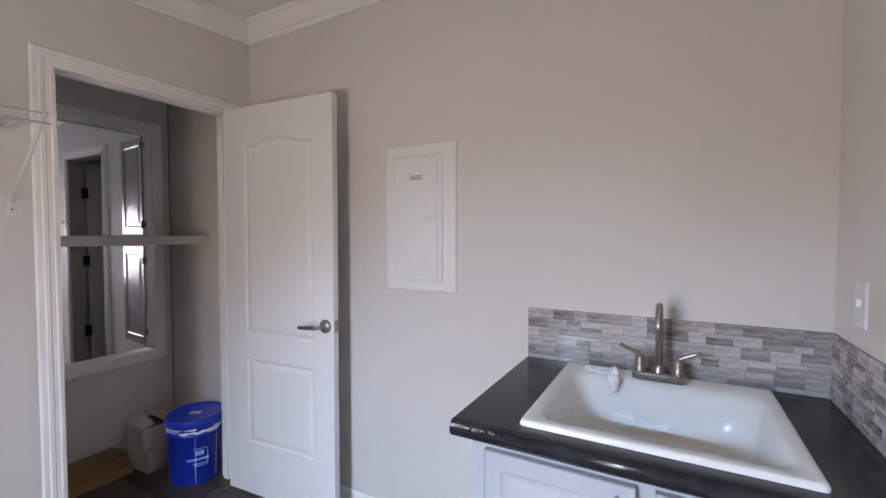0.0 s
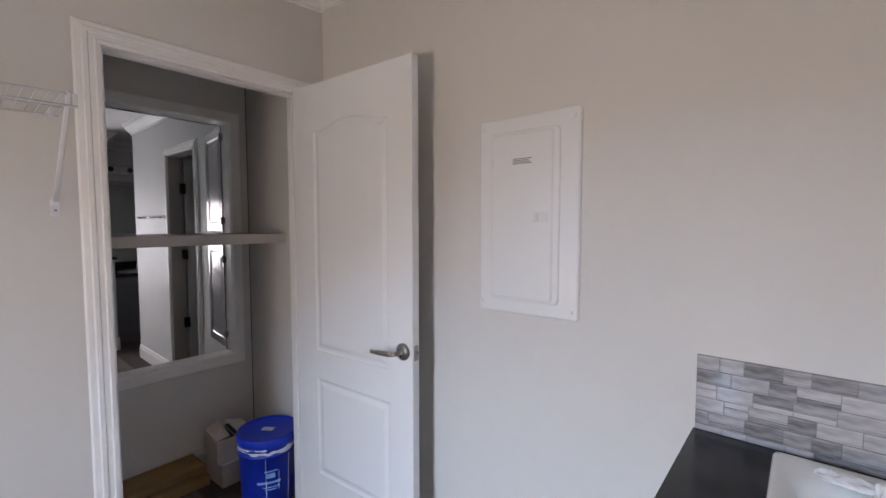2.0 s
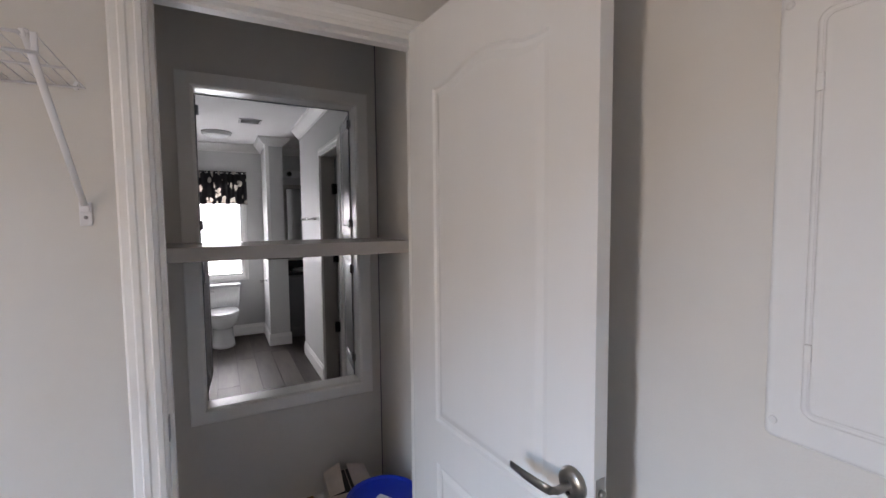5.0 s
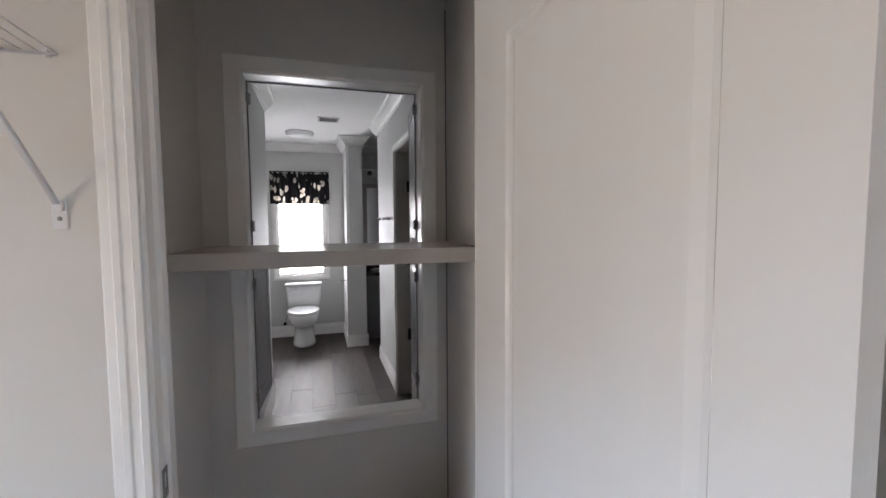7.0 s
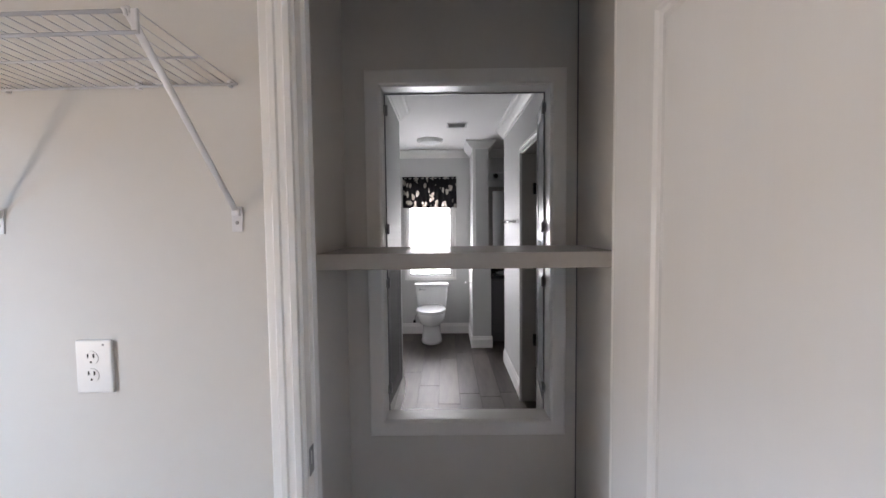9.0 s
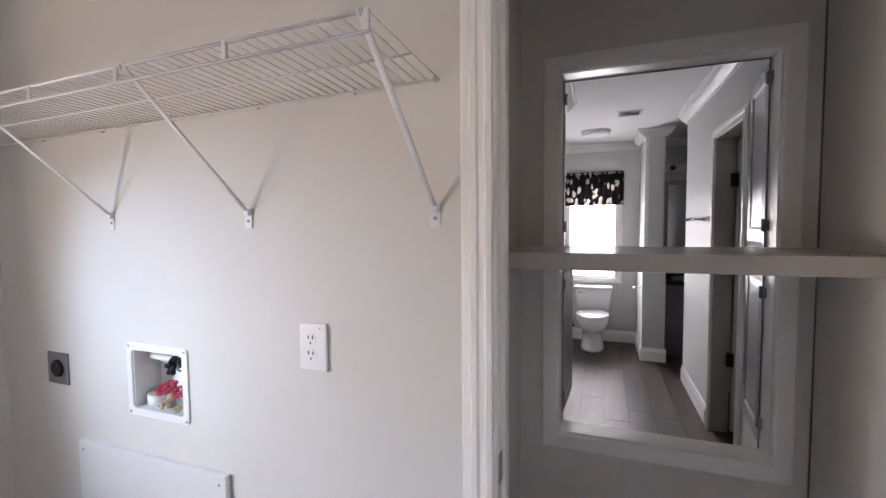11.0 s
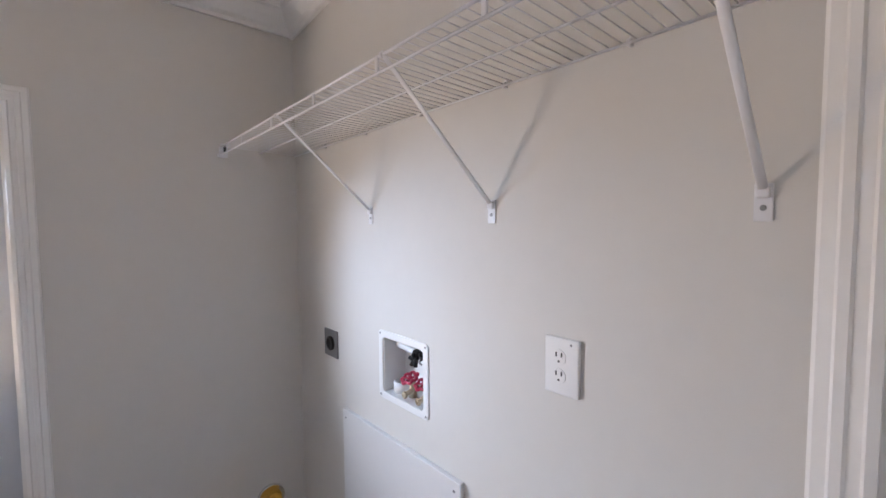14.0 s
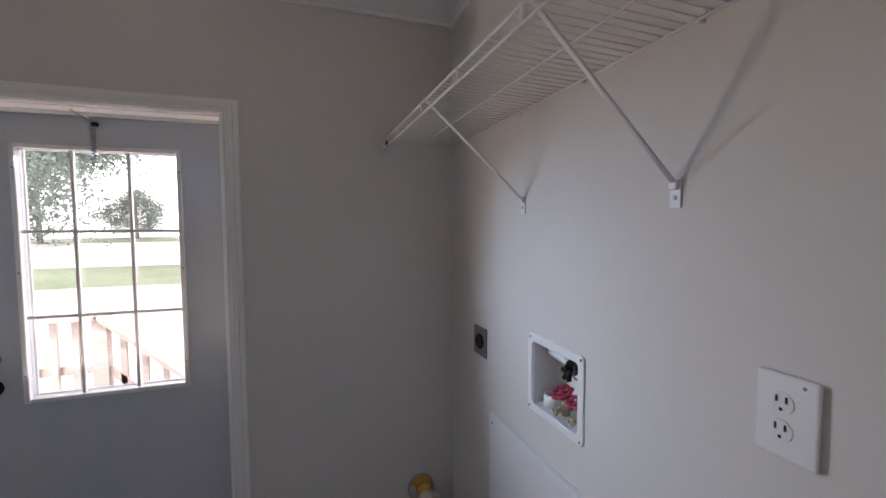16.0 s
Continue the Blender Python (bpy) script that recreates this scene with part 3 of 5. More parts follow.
pane = part("pane", box(LX0 + 0.012, LX1 - 0.012, EY1 - 0.026, EY1 - 0.022, LZ0 + 0.012, LZ1 - 0.012), GLASS, eleaf, "clear glass")
pane.visible_shadow = False
for z, r in ((0.966, 0.026), (0.868, 0.029)):
    part("lock_rosette", lathe([(0, 0), (r, 0), (r, 0.006), (r * 0.7, 0.014), (0, 0.014)], (-0.455, EY1, z), "Y"), BLACKM if z < 0.9 else NICKEL, eleaf, "round lock rosette", True)
part("door_knob", lathe([(0.011, 0.0), (0.011, 0.03), (0.026, 0.04), (0.028, 0.055), (0.02, 0.066), (0, 0.068)], (-0.455, EY1 + 0.01, 0.868), "Y"), BLACKM, eleaf, "dark round knob", True)
part("thumb_turn", box(-0.46, -0.45, EY1 + 0.012, EY1 + 0.034, 0.952, 0.98, 0.002), NICKEL, eleaf)
structure("trim_threshold", box(ED0, ED1, YS - 0.15, YS + 0.02, -0.003, 0.01, 0.003), STEEL, "metal threshold under the outside door", "threshold")
structure("trim_door_stop", merge(box(ED0, ED0 + 0.012, EY1, EY1 + 0.02, 0, EDZ), box(ED1 - 0.012, ED1, EY1, EY1 + 0.02, 0, EDZ), box(ED0, ED1, EY1, EY1 + 0.02, EDZ - 0.012, EDZ)), TRIM, "white stop bead round the outside door", "door stop")
chain = thing("door_chain", (-0.785, YS - 0.05, EDZ), "small chain with a spring hanging over the outside door", "door chain")
part("hook", tube([(-0.735, YS - 0.03, EDZ - 0.003), (-0.75, YS - 0.035, EDZ - 0.012), (-0.768, YS - 0.045, EDZ - 0.022), (-0.782, YS - 0.055, EDZ - 0.03)], 0.0035), CHROME, chain, "", True)
part("bracket", box(-0.794, -0.776, EY1, EY1 + 0.022, EDZ - 0.046, EDZ - 0.032, 0.003), BLACKM, chain, "dark metal clip")
coil = [(-0.787 + 0.008 * math.cos(k * 0.9), YS - 0.06 + 0.008 * math.sin(k * 0.9), EDZ - 0.05 - 0.0012 * k) for k in range(92)]
part("spring", tube(coil, 0.0022, 6), STEEL, chain, "thin coil spring", True)

# ---- utility room: wall of the washer ----
shelf = thing("wire_shelf", (XW, -0.24, 1.76), "white vinyl-coated wire shelf on slanting braces", "wire shelf")
SY0, SY1, XS, ZS = YS + 0.018, 0.618, -1.79, 1.764


def shelf_z(y, front=1.0):
    """The shelf's height: it rises a little towards the closet and towards its front."""
    return ZS + 0.012 * (y + 0.234) / 0.846 + 0.007 * front


for x, dz, r, f in ((XW + 0.012, 0.0, 0.003, 0), (XW + 0.16, -0.004, 0.0026, 0.5), (XS, 0.002, 0.0032, 1), (XS + 0.002, -0.03, 0.0032, 1)):
    part("rail", tube([(x, SY0, shelf_z(SY0, f) + dz), (x, SY1, shelf_z(SY1, f) + dz)], r, 8), WIRE, shelf, "", True)
for k in range(68):
    y = SY0 + 0.012 + k * (SY1 - SY0 - 0.016) / 67
    part("cross_wire", tube([(XW + 0.008, y, shelf_z(y, 0) + 0.003), (XS, y, shelf_z(y) + 0.003)], 0.0014, 5), WIRE, shelf, "", True)
for k in range(7):
    y = SY1 - 0.004 - k * 0.283
    part("lip_strap", box(XS - 0.002, XS + 0.004, y - 0.005, y + 0.005, shelf_z(y) - 0.032, shelf_z(y) + 0.004, 0.0015), WIRE, shelf)
for y in (0.602, 0.066, -0.481):
    zf, zt = 1.477, shelf_z(y)
    a, b = Vector((XS + 0.004, y, zt + 0.006)), Vector((XW + 0.007, y, zf + 0.024))
    d = (b - a).normalized()
    n = d.cross(Vector((0, 1, 0)))
    w, h = 0.0066, 0.003
    bm = skin([[p + Vector((0, s * w, 0)) + n * q * h for s, q in ((-1, -0.4), (-0.6, -1), (0.6, -1), (1, -0.4), (1, 0.4), (0.6, 1), (-0.6, 1), (-1, 0.4))] for p in (a, b)])
    brace = part("brace", bm, WIRE, shelf, "slanting flat brace", True)
    part("foot_plate", merge(box(XW, XW + 0.0035, y - 0.012, y + 0.012, zf - 0.022, zf + 0.034, 0.0015), box(XW, XW + 0.012, y - 0.009, y + 0.009, zf + 0.012, zf + 0.03, 0.003)), WIRE, brace)
    part("screw", lathe([(0, 0), (0.0045, 0), (0.0035, 0.002), (0, 0.0025)], (XW + 0.0035, y, zf - 0.002), "X", 10), STEEL, brace)
    part("rail_hook", tube([(XS - 0.004, y, zt + 0.003), (XS, y, zt + 0.007), (XS + 0.005, y, zt + 0.002), (XS + 0.003, y, zt - 0.006)], 0.003, 8), WIRE, brace, "", True)
for y in (0.60, 0.40, 0.11, -0.2, -0.5, -0.8):
    zc = shelf_z(y, 0)
    part("wall_clip", merge(box(XW, XW + 0.014, y - 0.004, y + 0.004, zc - 0.005, zc + 0.008, 0.0015), lathe([(0, 0), (0.0045, 0), (0.004, 0.003), (0, 0.004)], (XW, y, zc + 0.012), "X", 10)), WIRE, shelf)
ZE = shelf_z(YS)
cup = part("end_cup", merge(box(XS - 0.028, XS - 0.004, YS, YS + 0.02, ZE - 0.036, ZE + 0.018, 0.003), box(XS - 0.012, XS + 0.008, YS, YS + 0.03, ZE - 0.036, ZE - 0.022, 0.003)), WIRE, shelf, "plastic end bracket")
part("slot", box(XS - 0.021, XS - 0.011, YS + 0.0195, YS + 0.0215, ZE - 0.018, ZE + 0.011), DARK, cup)

box_ = thing("washer_outlet_box", (XW, -0.311, 0.875), "white recessed washer box with red-handled valves", "washer box")
BY0, BY1, BZ0, BZ1 = -0.441, -0.181, 0.874, 1.104
def rounded_yz(inset, x, r=0.014, n=5):
    out = []
    for cy, cz, a0 in ((BY1 - inset - r, BZ1 - inset - r, 0), (BY0 + inset + r, BZ1 - inset - r, 90), (BY0 + inset + r, BZ0 + inset + r, 180), (BY1 - inset - r, BZ0 + inset + r, 270)):
        out += [Vector((x, cy + r * math.cos(radians(a0 + 90 * k / n)), cz + r * math.sin(radians(a0 + 90 * k / n)))) for k in range(n + 1)]
    return out


part("face_frame", skin([rounded_yz(0, XW), rounded_yz(0, XW + 0.004), rounded_yz(0.002, XW + 0.005), rounded_yz(0.021, XW + 0.005), rounded_yz(0.023, XW + 0.003), rounded_yz(0.023, XW - 0.01)], True, False), PLASTIC, box_)
part("recess", merge(box(XW - 0.09, XW - 0.086, -0.418, -0.205, 0.893, 1.083), box(XW - 0.086, XW, -0.418, -0.414, 0.893, 1.083), box(XW - 0.086, XW, -0.209, -0.205, 0.893, 1.083), box(XW - 0.086, XW, -0.414, -0.209, 0.893, 0.897), box(XW - 0.086, XW, -0.414, -0.209, 1.079, 1.083)), PLASTIC, box_)
for y in (BY0 + 0.011, BY1 - 0.011):
    for z in (BZ0 + 0.011, BZ1 - 0.011):
        part("screw", lathe([(0, 0), (0.004, 0), (0.003, 0.002), (0, 0.002)], (XW + 0.005, y, z), "X", 10), STEEL, box_)
part("drain_hub", lathe([(0.026, 0.0), (0.03, 0.0), (0.03, 0.035), (0.024, 0.035), (0.022, 0.005)], (XW - 0.045, -0.375, 0.897), "Z", 20), PLASTIC, box_, "white drain hub", True)
part("supply_pipe", tube([(XW - 0.05, -0.40, 1.052), (XW - 0.045, -0.34, 1.05), (XW - 0.035, -0.27, 1.047)], 0.0125, 12), PLASTIC, box_, "white pipe stub", True)
cap = [tube([(XW - 0.012, -0.262, 1.036), (XW - 0.004, -0.262 + 0.021 * math.cos(a), 1.036 + 0.021 * math.sin(a))], [0.009, 0.006], 8) for a in (0.3, 1.6, 2.8, 4.1, 5.3)]
valve = part("hose_elbow", merge(tube([(XW - 0.037, -0.288, 1.047), (XW - 0.03, -0.262, 1.042), (XW - 0.006, -0.262, 1.036)], [0.016, 0.016, 0.012], 12), tube([(XW - 0.03, -0.262, 1.04), (XW - 0.022, -0.236, 1.058), (XW - 0.012, -0.226, 1.062)], [0.011, 0.011, 0.009], 10), *cap), BLACKM, box_, "black plastic valve with lobed knob", True)
part("clip", tube([(XW - 0.02, -0.245, 1.055), (XW - 0.006, -0.236, 1.036), (XW - 0.012, -0.228, 1.028)], 0.003, 6), STEEL, valve, "bright metal clip", True)


def faucet_valve(y):
    v = part("valve_body", merge(tube([(XW - 0.04, y, 0.897), (XW - 0.04, y, 0.955)], [0.014, 0.010], 10), tube([(XW - 0.06, y, 0.925), (XW - 0.008, y + 0.004, 0.915)], 0.0085, 10), lathe([(0.010, 0), (0.0115, 0.002), (0.0115, 0.008), (0.006, 0.009), (0.006, 0.004), (0.0, 0.004)], (XW - 0.008, y + 0.004, 0.914), "X", 12)), BRASS, box_, "brass hose valve", True)
    rim = tube([Vector(((0.025 + 0.004 * math.cos(7 * a)) * math.cos(a), (0.025 + 0.004 * math.cos(7 * a)) * math.sin(a), 0.006)) for a in (2 * math.pi * k / 42 for k in range(43))], 0.0052, 7)
    spokes = [tube([(0.006 * math.cos(a), 0.006 * math.sin(a), 0.004), (0.024 * math.cos(a), 0.024 * math.sin(a), 0.006)], 0.0032, 6) for a in (2 * math.pi * k / 5 for k in range(5))]
    wheel = merge(rim, lathe([(0, 0), (0.009, 0), (0.009, 0.008), (0.006, 0.011), (0, 0.011)], (0, 0, 0), "Z", 12), *spokes)
    part("hand_wheel", moved(wheel, Matrix.Translation((XW - 0.03, y, 0.957)) @ Matrix.Rotation(radians(24), 4, "Y")), RED, v, "red lobed hand wheel", True)


faucet_valve(-0.312)
faucet_valve(-0.242)

outlet = thing("power_outlet", (XW, 0.267, 1.152), "white oversize duplex outlet on the wall", "outlet")
part("cover_plate", box(XW, XW + 0.009, 0.226, 0.308, 1.092, 1.214, 0.003), PLASTIC, outlet)
for z in (1.133, 1.173):
    face = part("receptacle", lathe([(0, 0), (0.0165, 0), (0.0165, 0.0015), (0, 0.0018)], (XW + 0.009, 0.262, z), "X", 20), PLASTIC, outlet)
    for dy in (-0.006, 0.007):
        part("slot", box(XW + 0.0105, XW + 0.0118, 0.262 + dy - 0.0014, 0.262 + dy + 0.0014, z + 0.001, z + 0.010), DARK, face)
    part("ground_hole", lathe([(0, 0), (0.0028, 0), (0, 0.0007)], (XW + 0.0108, 0.262, z - 0.009), "X", 8), DARK, face)
part("screw", lathe([(0, 0), (0.003, 0), (0, 0.001)], (XW + 0.009, 0.29, 1.203), "X", 8), STEEL, outlet)

dryer = thing("dryer_outlet", (XW, -0.79, 0.983), "dark grey dryer outlet with a black round socket", "outlet")
part("cover_plate", box(XW, XW + 0.006, -0.845, -0.737, 0.928, 1.037, 0.002), GREYP, dryer)
part("socket", lathe([(0, 0), (0.029, 0), (0.029, 0.006), (0.022, 0.01), (0.02, 0.004), (0, 0.004)], (XW + 0.006, -0.788, 0.983), "X", 24), BLACKM, dryer, "black round socket", True)

access = thing("access_panel", (XW, -0.355, 0.0), "white painted access panel screwed on the wall", "access panel")
part("board", box(XW + 0.001, XW + 0.018, -0.678, -0.034, 0.095, 0.757, 0.002), PANELP, access)
for y in (-0.655, -0.058):
    for z in (0.14, 0.728):
        part("screw", lathe([(0, 0), (0.0045, 0), (0.003, 0.002), (0, 0.002)], (XW + 0.018, y, z), "X", 10), STEEL, access)

vent = thing("dryer_vent", (-1.945, YS, 0.226), "metal dryer vent collar stuffed with paper", "dryer vent")
part("collar", lathe([(0.055, 0.0), (0.059, 0.0), (0.059, 0.012), (0.057, 0.014), (0.055, 0.012)], (-1.945, YS, 0.258), "Y", 32), CHROME, vent, "thin metal collar", True)
part("damper", lathe([(0, 0.0), (0.0545, 0.0), (0.0545, 0.004), (0, 0.006)], (-1.945, YS, 0.258), "Y", 28), PANELP, vent, "grey metal damper", True)
# daylight glow inside the vent, put into colour as an amber lump
part("glow_lump", lathe([(0, 0.0), (0.03, 0.0), (0.028, 0.02), (0.015, 0.034), (0, 0.036)], (-1.958, YS + 0.005, 0.246), "Y", 20), AMBER, vent, "amber lump painting the daylight glow inside the vent", True)
wad = bmesh.new()
bmesh.ops.create_icosphere(wad, subdivisions=3, radius=1, matrix=Matrix.LocRotScale((-1.965, YS + 0.05, 0.205), None, (0.052, 0.035, 0.055)))
for v in wad.verts:
    v.co += noise.noise_vector(v.co * 28) * 0.018
part("paper_wad", wad, PAPER, vent, "crumpled pale paper")

# ---- utility room: sink corner ----
panel = thing("breaker_panel", (-0.955, YN, 1.13), "white steel breaker panel flush on the wall", "breaker panel")
PX0, PX1, PZ0, PZ1 = -1.137, -0.768, 1.128, 1.788


def plate(x0, x1, z0, z1, y0, y1, r, edge=0.004, n=5):
    """A flat plate with rounded corners that stands out of the wall from y1 to y0."""
    def ring(i, y):
        out = []
        for cx, cz, a0 in ((x1 - r, z1 - r, 0), (x0 + r, z1 - r, 90), (x0 + r, z0 + r, 180), (x1 - r, z0 + r, 270)):
            for k in range(n + 1):
                a = radians(a0 + 90 * k / n)
                out.append(Vector((cx + (r - i) * math.cos(a), y, cz + (r - i) * math.sin(a))))
        return out
    return skin([ring(0, y1), ring(0, y0 + edge), ring(edge * 0.12, y0 + edge * 0.62), ring(edge * 0.38, y0 + edge * 0.29), ring(edge * 0.7, y0 + edge * 0.08), ring(edge, y0)])


part("cover", plate(PX0, PX1, PZ0, PZ1, YN - 0.012, YN, 0.012, 0.008), PANELW, panel, "", True)
part("door_rim", plate(-1.09, -0.832, 1.172, 1.738, YN - 0.0175, YN - 0.0115, 0.018, 0.006), PANELW, panel, "", True)
# the gap's shade is painted: a slim plate in slightly darker panel paint
part("door_groove", plate(-1.082, -0.852, 1.18, 1.73, YN - 0.0182, YN - 0.017, 0.012, 0.001), PANELP, panel, "thin duller plate painting the shaded gap round the door")
pd = part("door", plate(-1.079, -0.855, 1.183, 1.727, YN - 0.021, YN - 0.0168, 0.012, 0.004), PANELW, panel, "", True)
part("latch", merge(box(-0.918, -0.868, YN - 0.0235, YN - 0.0205, 1.437, 1.469, 0.001), box(-0.914, -0.902, YN - 0.0262, YN - 0.023, 1.441, 1.465, 0.002)), PANELP, pd, "white slide latch")
for k in range(4):
    part("label_line", box(-1.0 + 0.004 * (k % 2), -0.928 - 0.006 * (k % 3), YN - 0.0214, YN - 0.0208, 1.628 + k * 0.0052, 1.6305 + k * 0.0052), GREYP, pd, "dark line of tiny print")
for z in (1.27, 1.64):
    part("hinge_pin", box(-1.0855, -1.0765, YN - 0.0225, YN - 0.018, z - 0.012, z + 0.012, 0.001), PANELW, pd)
for x in (PX0 + 0.014, PX1 - 0.02):
    for z in (PZ0 + 0.028, PZ1 - 0.03):
        part("screw", lathe([(0, 0), (0.006, 0), (0.005, 0.002), (0, 0.003)], (x, YN - 0.012, z), "-Y", 10), PANELP, panel)

# base cabinet
CX0, CX1, CY0, CZ = -0.408, XE - 0.002, 1.0, 0.858
cab = thing("base_cabinet", ((CX0 + CX1) / 2, 1.28, 0), "pale grey sink base cabinet with two doors", "base cabinet")
for x in (CX0, CX1 - 0.016):
    part("side_panel", box(x, x + 0.016, CY0, YN - 0.014, 0.0, CZ, 0.001), CABP, cab)
part("face_frame", slab("y", CY0, CY0 + 0.018, CX0 + 0.016, CX1 - 0.016, 0.1, CZ, [(CX0 + 0.06, 0.0, 0.14, CZ - 0.06), (0.04, CX1 - 0.05, 0.14, CZ - 0.06)]), CABP, cab)
part("toe_kick", box(CX0 + 0.016, CX1 - 0.016, CY0 + 0.05, CY0 + 0.066, 0.0, 0.1), CABP, cab)
part("bottom_panel", box(CX0 + 0.016, CX1 - 0.016, CY0 + 0.018, YN - 0.014, 0.1, 0.116), CABP, cab)
for k, (x0, x1) in enumerate(((-0.366, -0.014), (0.03, 0.44))):
    cd = part("cabinet_door", moved(panelled(x1 - x0, 0.706, 0.018, [arch(0.042, x1 - x0 - 0.042, 0.042, 0.664)], 0.005), Matrix.Translation((x0, CY0 - 0.018, 0.12))), CABP, cab)
    # shadow gap round each cabinet door, painted as thin dark bands
    part("gap_band", merge(box(x0 - 0.003, x0, CY0 - 0.019, CY0 - 0.001, 0.12, 0.826), box(x0 - 0.003, x1 + 0.003, CY0 - 0.019, CY0 - 0.001, 0.826, 0.83), box(x1, x1 + 0.003, CY0 - 0.019, CY0 - 0.001, 0.12, 0.826)), CABG, cd, "dark band painting the shadow gap round the door")
    hx = x1 - 0.035 if k == 0 else x0 + 0.035
    part("pull_handle", tube([(hx, CY0 - 0.018, 0.799), (hx, CY0 - 0.045, 0.796), (hx, CY0 - 0.047, 0.719), (hx, CY0 - 0.018, 0.716)], 0.005, 8), NICKEL, cd, "nickel bar pull", True)

KX0, KX1, KY0, ZT = -0.452, XE - 0.001, 0.955, 0.898
SX0, SX1, SYA, SYB = -0.287, 0.322, 1.012, 1.583
top = thing("countertop", ((KX0 + KX1) / 2, 1.26, CZ), "black laminate countertop with rolled front edge", "countertop")
part("top", slab("z", CZ + 0.001, ZT, KX0 + 0.0, KX1, KY0 + 0.019, YN - 0.001, [(SX0 + 0.03, SX1 - 0.03, SYA + 0.03, SYB - 0.05)]), BLACKTOP, top)
nose = [(KY0 + 0.0195, ZT)] + [(KY0 + 0.019 - 0.021 * math.sin(a), ZT - 0.023 + 0.023 * math.cos(a)) for a in (math.pi * k / 8 for k in range(1, 8))] + [(KY0 + 0.0195, ZT - 0.046)]
part("rolled_edge", skin([[Vector((x, y, z)) for y, z in nose] for x in (KX0 - 0.003, KX1)]), BLACKTOP, top, "glossy rolled front edge", True)
part("end_strip", box(KX0 - 0.003, KX0, KY0 + 0.019, YN - 0.001, ZT - 0.042, ZT - 0.001, 0.001), BLACKTOP, top)


def rounded(x0, x1, y0, y1, z, r, n=6):
    out = []
    for cx, cy, a0 in ((x1 - r, y1 - r, 0), (x0 + r, y1 - r, 90), (x0 + r, y0 + r, 180), (x1 - r, y0 + r, 270)):
        for k in range(n + 1):
            a = radians(a0 + 90 * k / n)
            out.append(Vector((cx + r * math.cos(a), cy + r * math.sin(a), z)))
    return out


sink = thing("utility_sink", ((SX0 + SX1) / 2, 1.29, ZT), "white drop-in utility sink with a deep bowl", "sink")
ins = [(0.0, 0.0, 0.0005, 0.014), (0.0, 0.0, 0.007, 0.014), (0.004, 0.004, 0.014, 0.014), (0.012, 0.012, 0.015, 0.016), (0.030, 0.055, 0.013, 0.05), (0.040, 0.064, 0.007, 0.06), (0.048, 0.072, -0.009, 0.07), (0.060, 0.084, -0.08, 0.08), (0.074, 0.098, -0.14, 0.085), (0.10, 0.12, -0.165, 0.09), (0.16, 0.17, -0.173, 0.05), (0.26, 0.25, -0.176, 0.02)]
loops = [rounded(SX0 + i, SX1 - i, SYA + j * 0.72, SYB - j * 1.55 if n_ > 3 else SYB - j, ZT + z, r) for n_, (i, j, z, r) in enumerate(ins)]
bowl = skin(loops, True, False)
bowl.verts.ensure_lookup_table()
bowl.faces.new(bowl.verts[-len(loops[-1]):])
basin = part("basin", bowl, SINKW, sink, "", True)
part("drain", lathe([(0.0, 0.0), (0.042, 0.0), (0.045, 0.003), (0.038, 0.004), (0.03, 0.001), (0, 0.001)], ((SX0 + SX1) / 2, 1.23, ZT - 0.1745), "Z", 24), CHROME, sink, "chrome drain", True)

FX, FY, ZF = 0.016, 1.517, ZT + 0.015
fau = thing("faucet", (FX, FY, ZF), "brushed nickel two-handle faucet on the sink deck", "faucet")
part("base", merge(skin([rounded(FX - 0.08, FX + 0.08, FY - 0.026, FY + 0.026, z, r) for z, r in ((ZF, 0.0255), (ZF + 0.017, 0.0255), (ZF + 0.022, 0.022))])), NICKEL, fau, "", True)
pts = [(FX, FY, ZF + 0.021), (FX, FY, ZF + 0.191)] + [(FX, FY - 0.045 + 0.045 * math.cos(a), ZF + 0.191 + 0.055 * math.sin(a)) for a in (math.pi * k / 10 for k in range(1, 10))] + [(FX, FY - 0.09, ZF + 0.189), (FX, FY - 0.093, ZF + 0.171)]
part("spout", tube(pts, [0.0115] * 2 + [0.0105] * 9 + [0.011, 0.0125], 14), NICKEL, fau, "tall curved spout", True)
part("spout_collar", lathe([(0.02, 0), (0.02, 0.008), (0.0155, 0.02), (0.0145, 0.03)], (FX, FY, ZF + 0.021), "Z", 20), NICKEL, fau, "", True)
for s in (-1, 1):
    hx = FX + s * 0.055
    hb = part("handle_hub", lathe([(0.021, 0.0), (0.021, 0.006), (0.0175, 0.010), (0.0185, 0.016), (0.0155, 0.024), (0.017, 0.03), (0.0145, 0.038), (0.0155, 0.044), (0.009, 0.054), (0, 0.056)], (hx, FY, ZF + 0.021), "Z", 18), NICKEL, fau, "", True)
    part("lever", tube([(hx, FY, ZF + 0.066), (hx + s * 0.007, FY, ZF + 0.077), (hx + s * 0.024, FY - 0.003, ZF + 0.085), (hx + s * 0.045, FY - 0.005, ZF + 0.095), (hx + s * 0.062, FY - 0.006, ZF + 0.103)], [0.0085, 0.008, 0.006, 0.0055, 0.0065], 10), NICKEL, hb, "", True)

wrap = thing("plastic_wrap", (-0.16, 1.49, ZT + 0.016), "crumpled clear plastic bag on the sink rim", "plastic bag")
wb = bmesh.new()
bmesh.ops.create_icosphere(wb, subdivisions=4, radius=1, matrix=Matrix.LocRotScale((-0.165, 1.512, ZT + 0.02), None, (0.052, 0.026, 0.009)))
wc = bmesh.new()
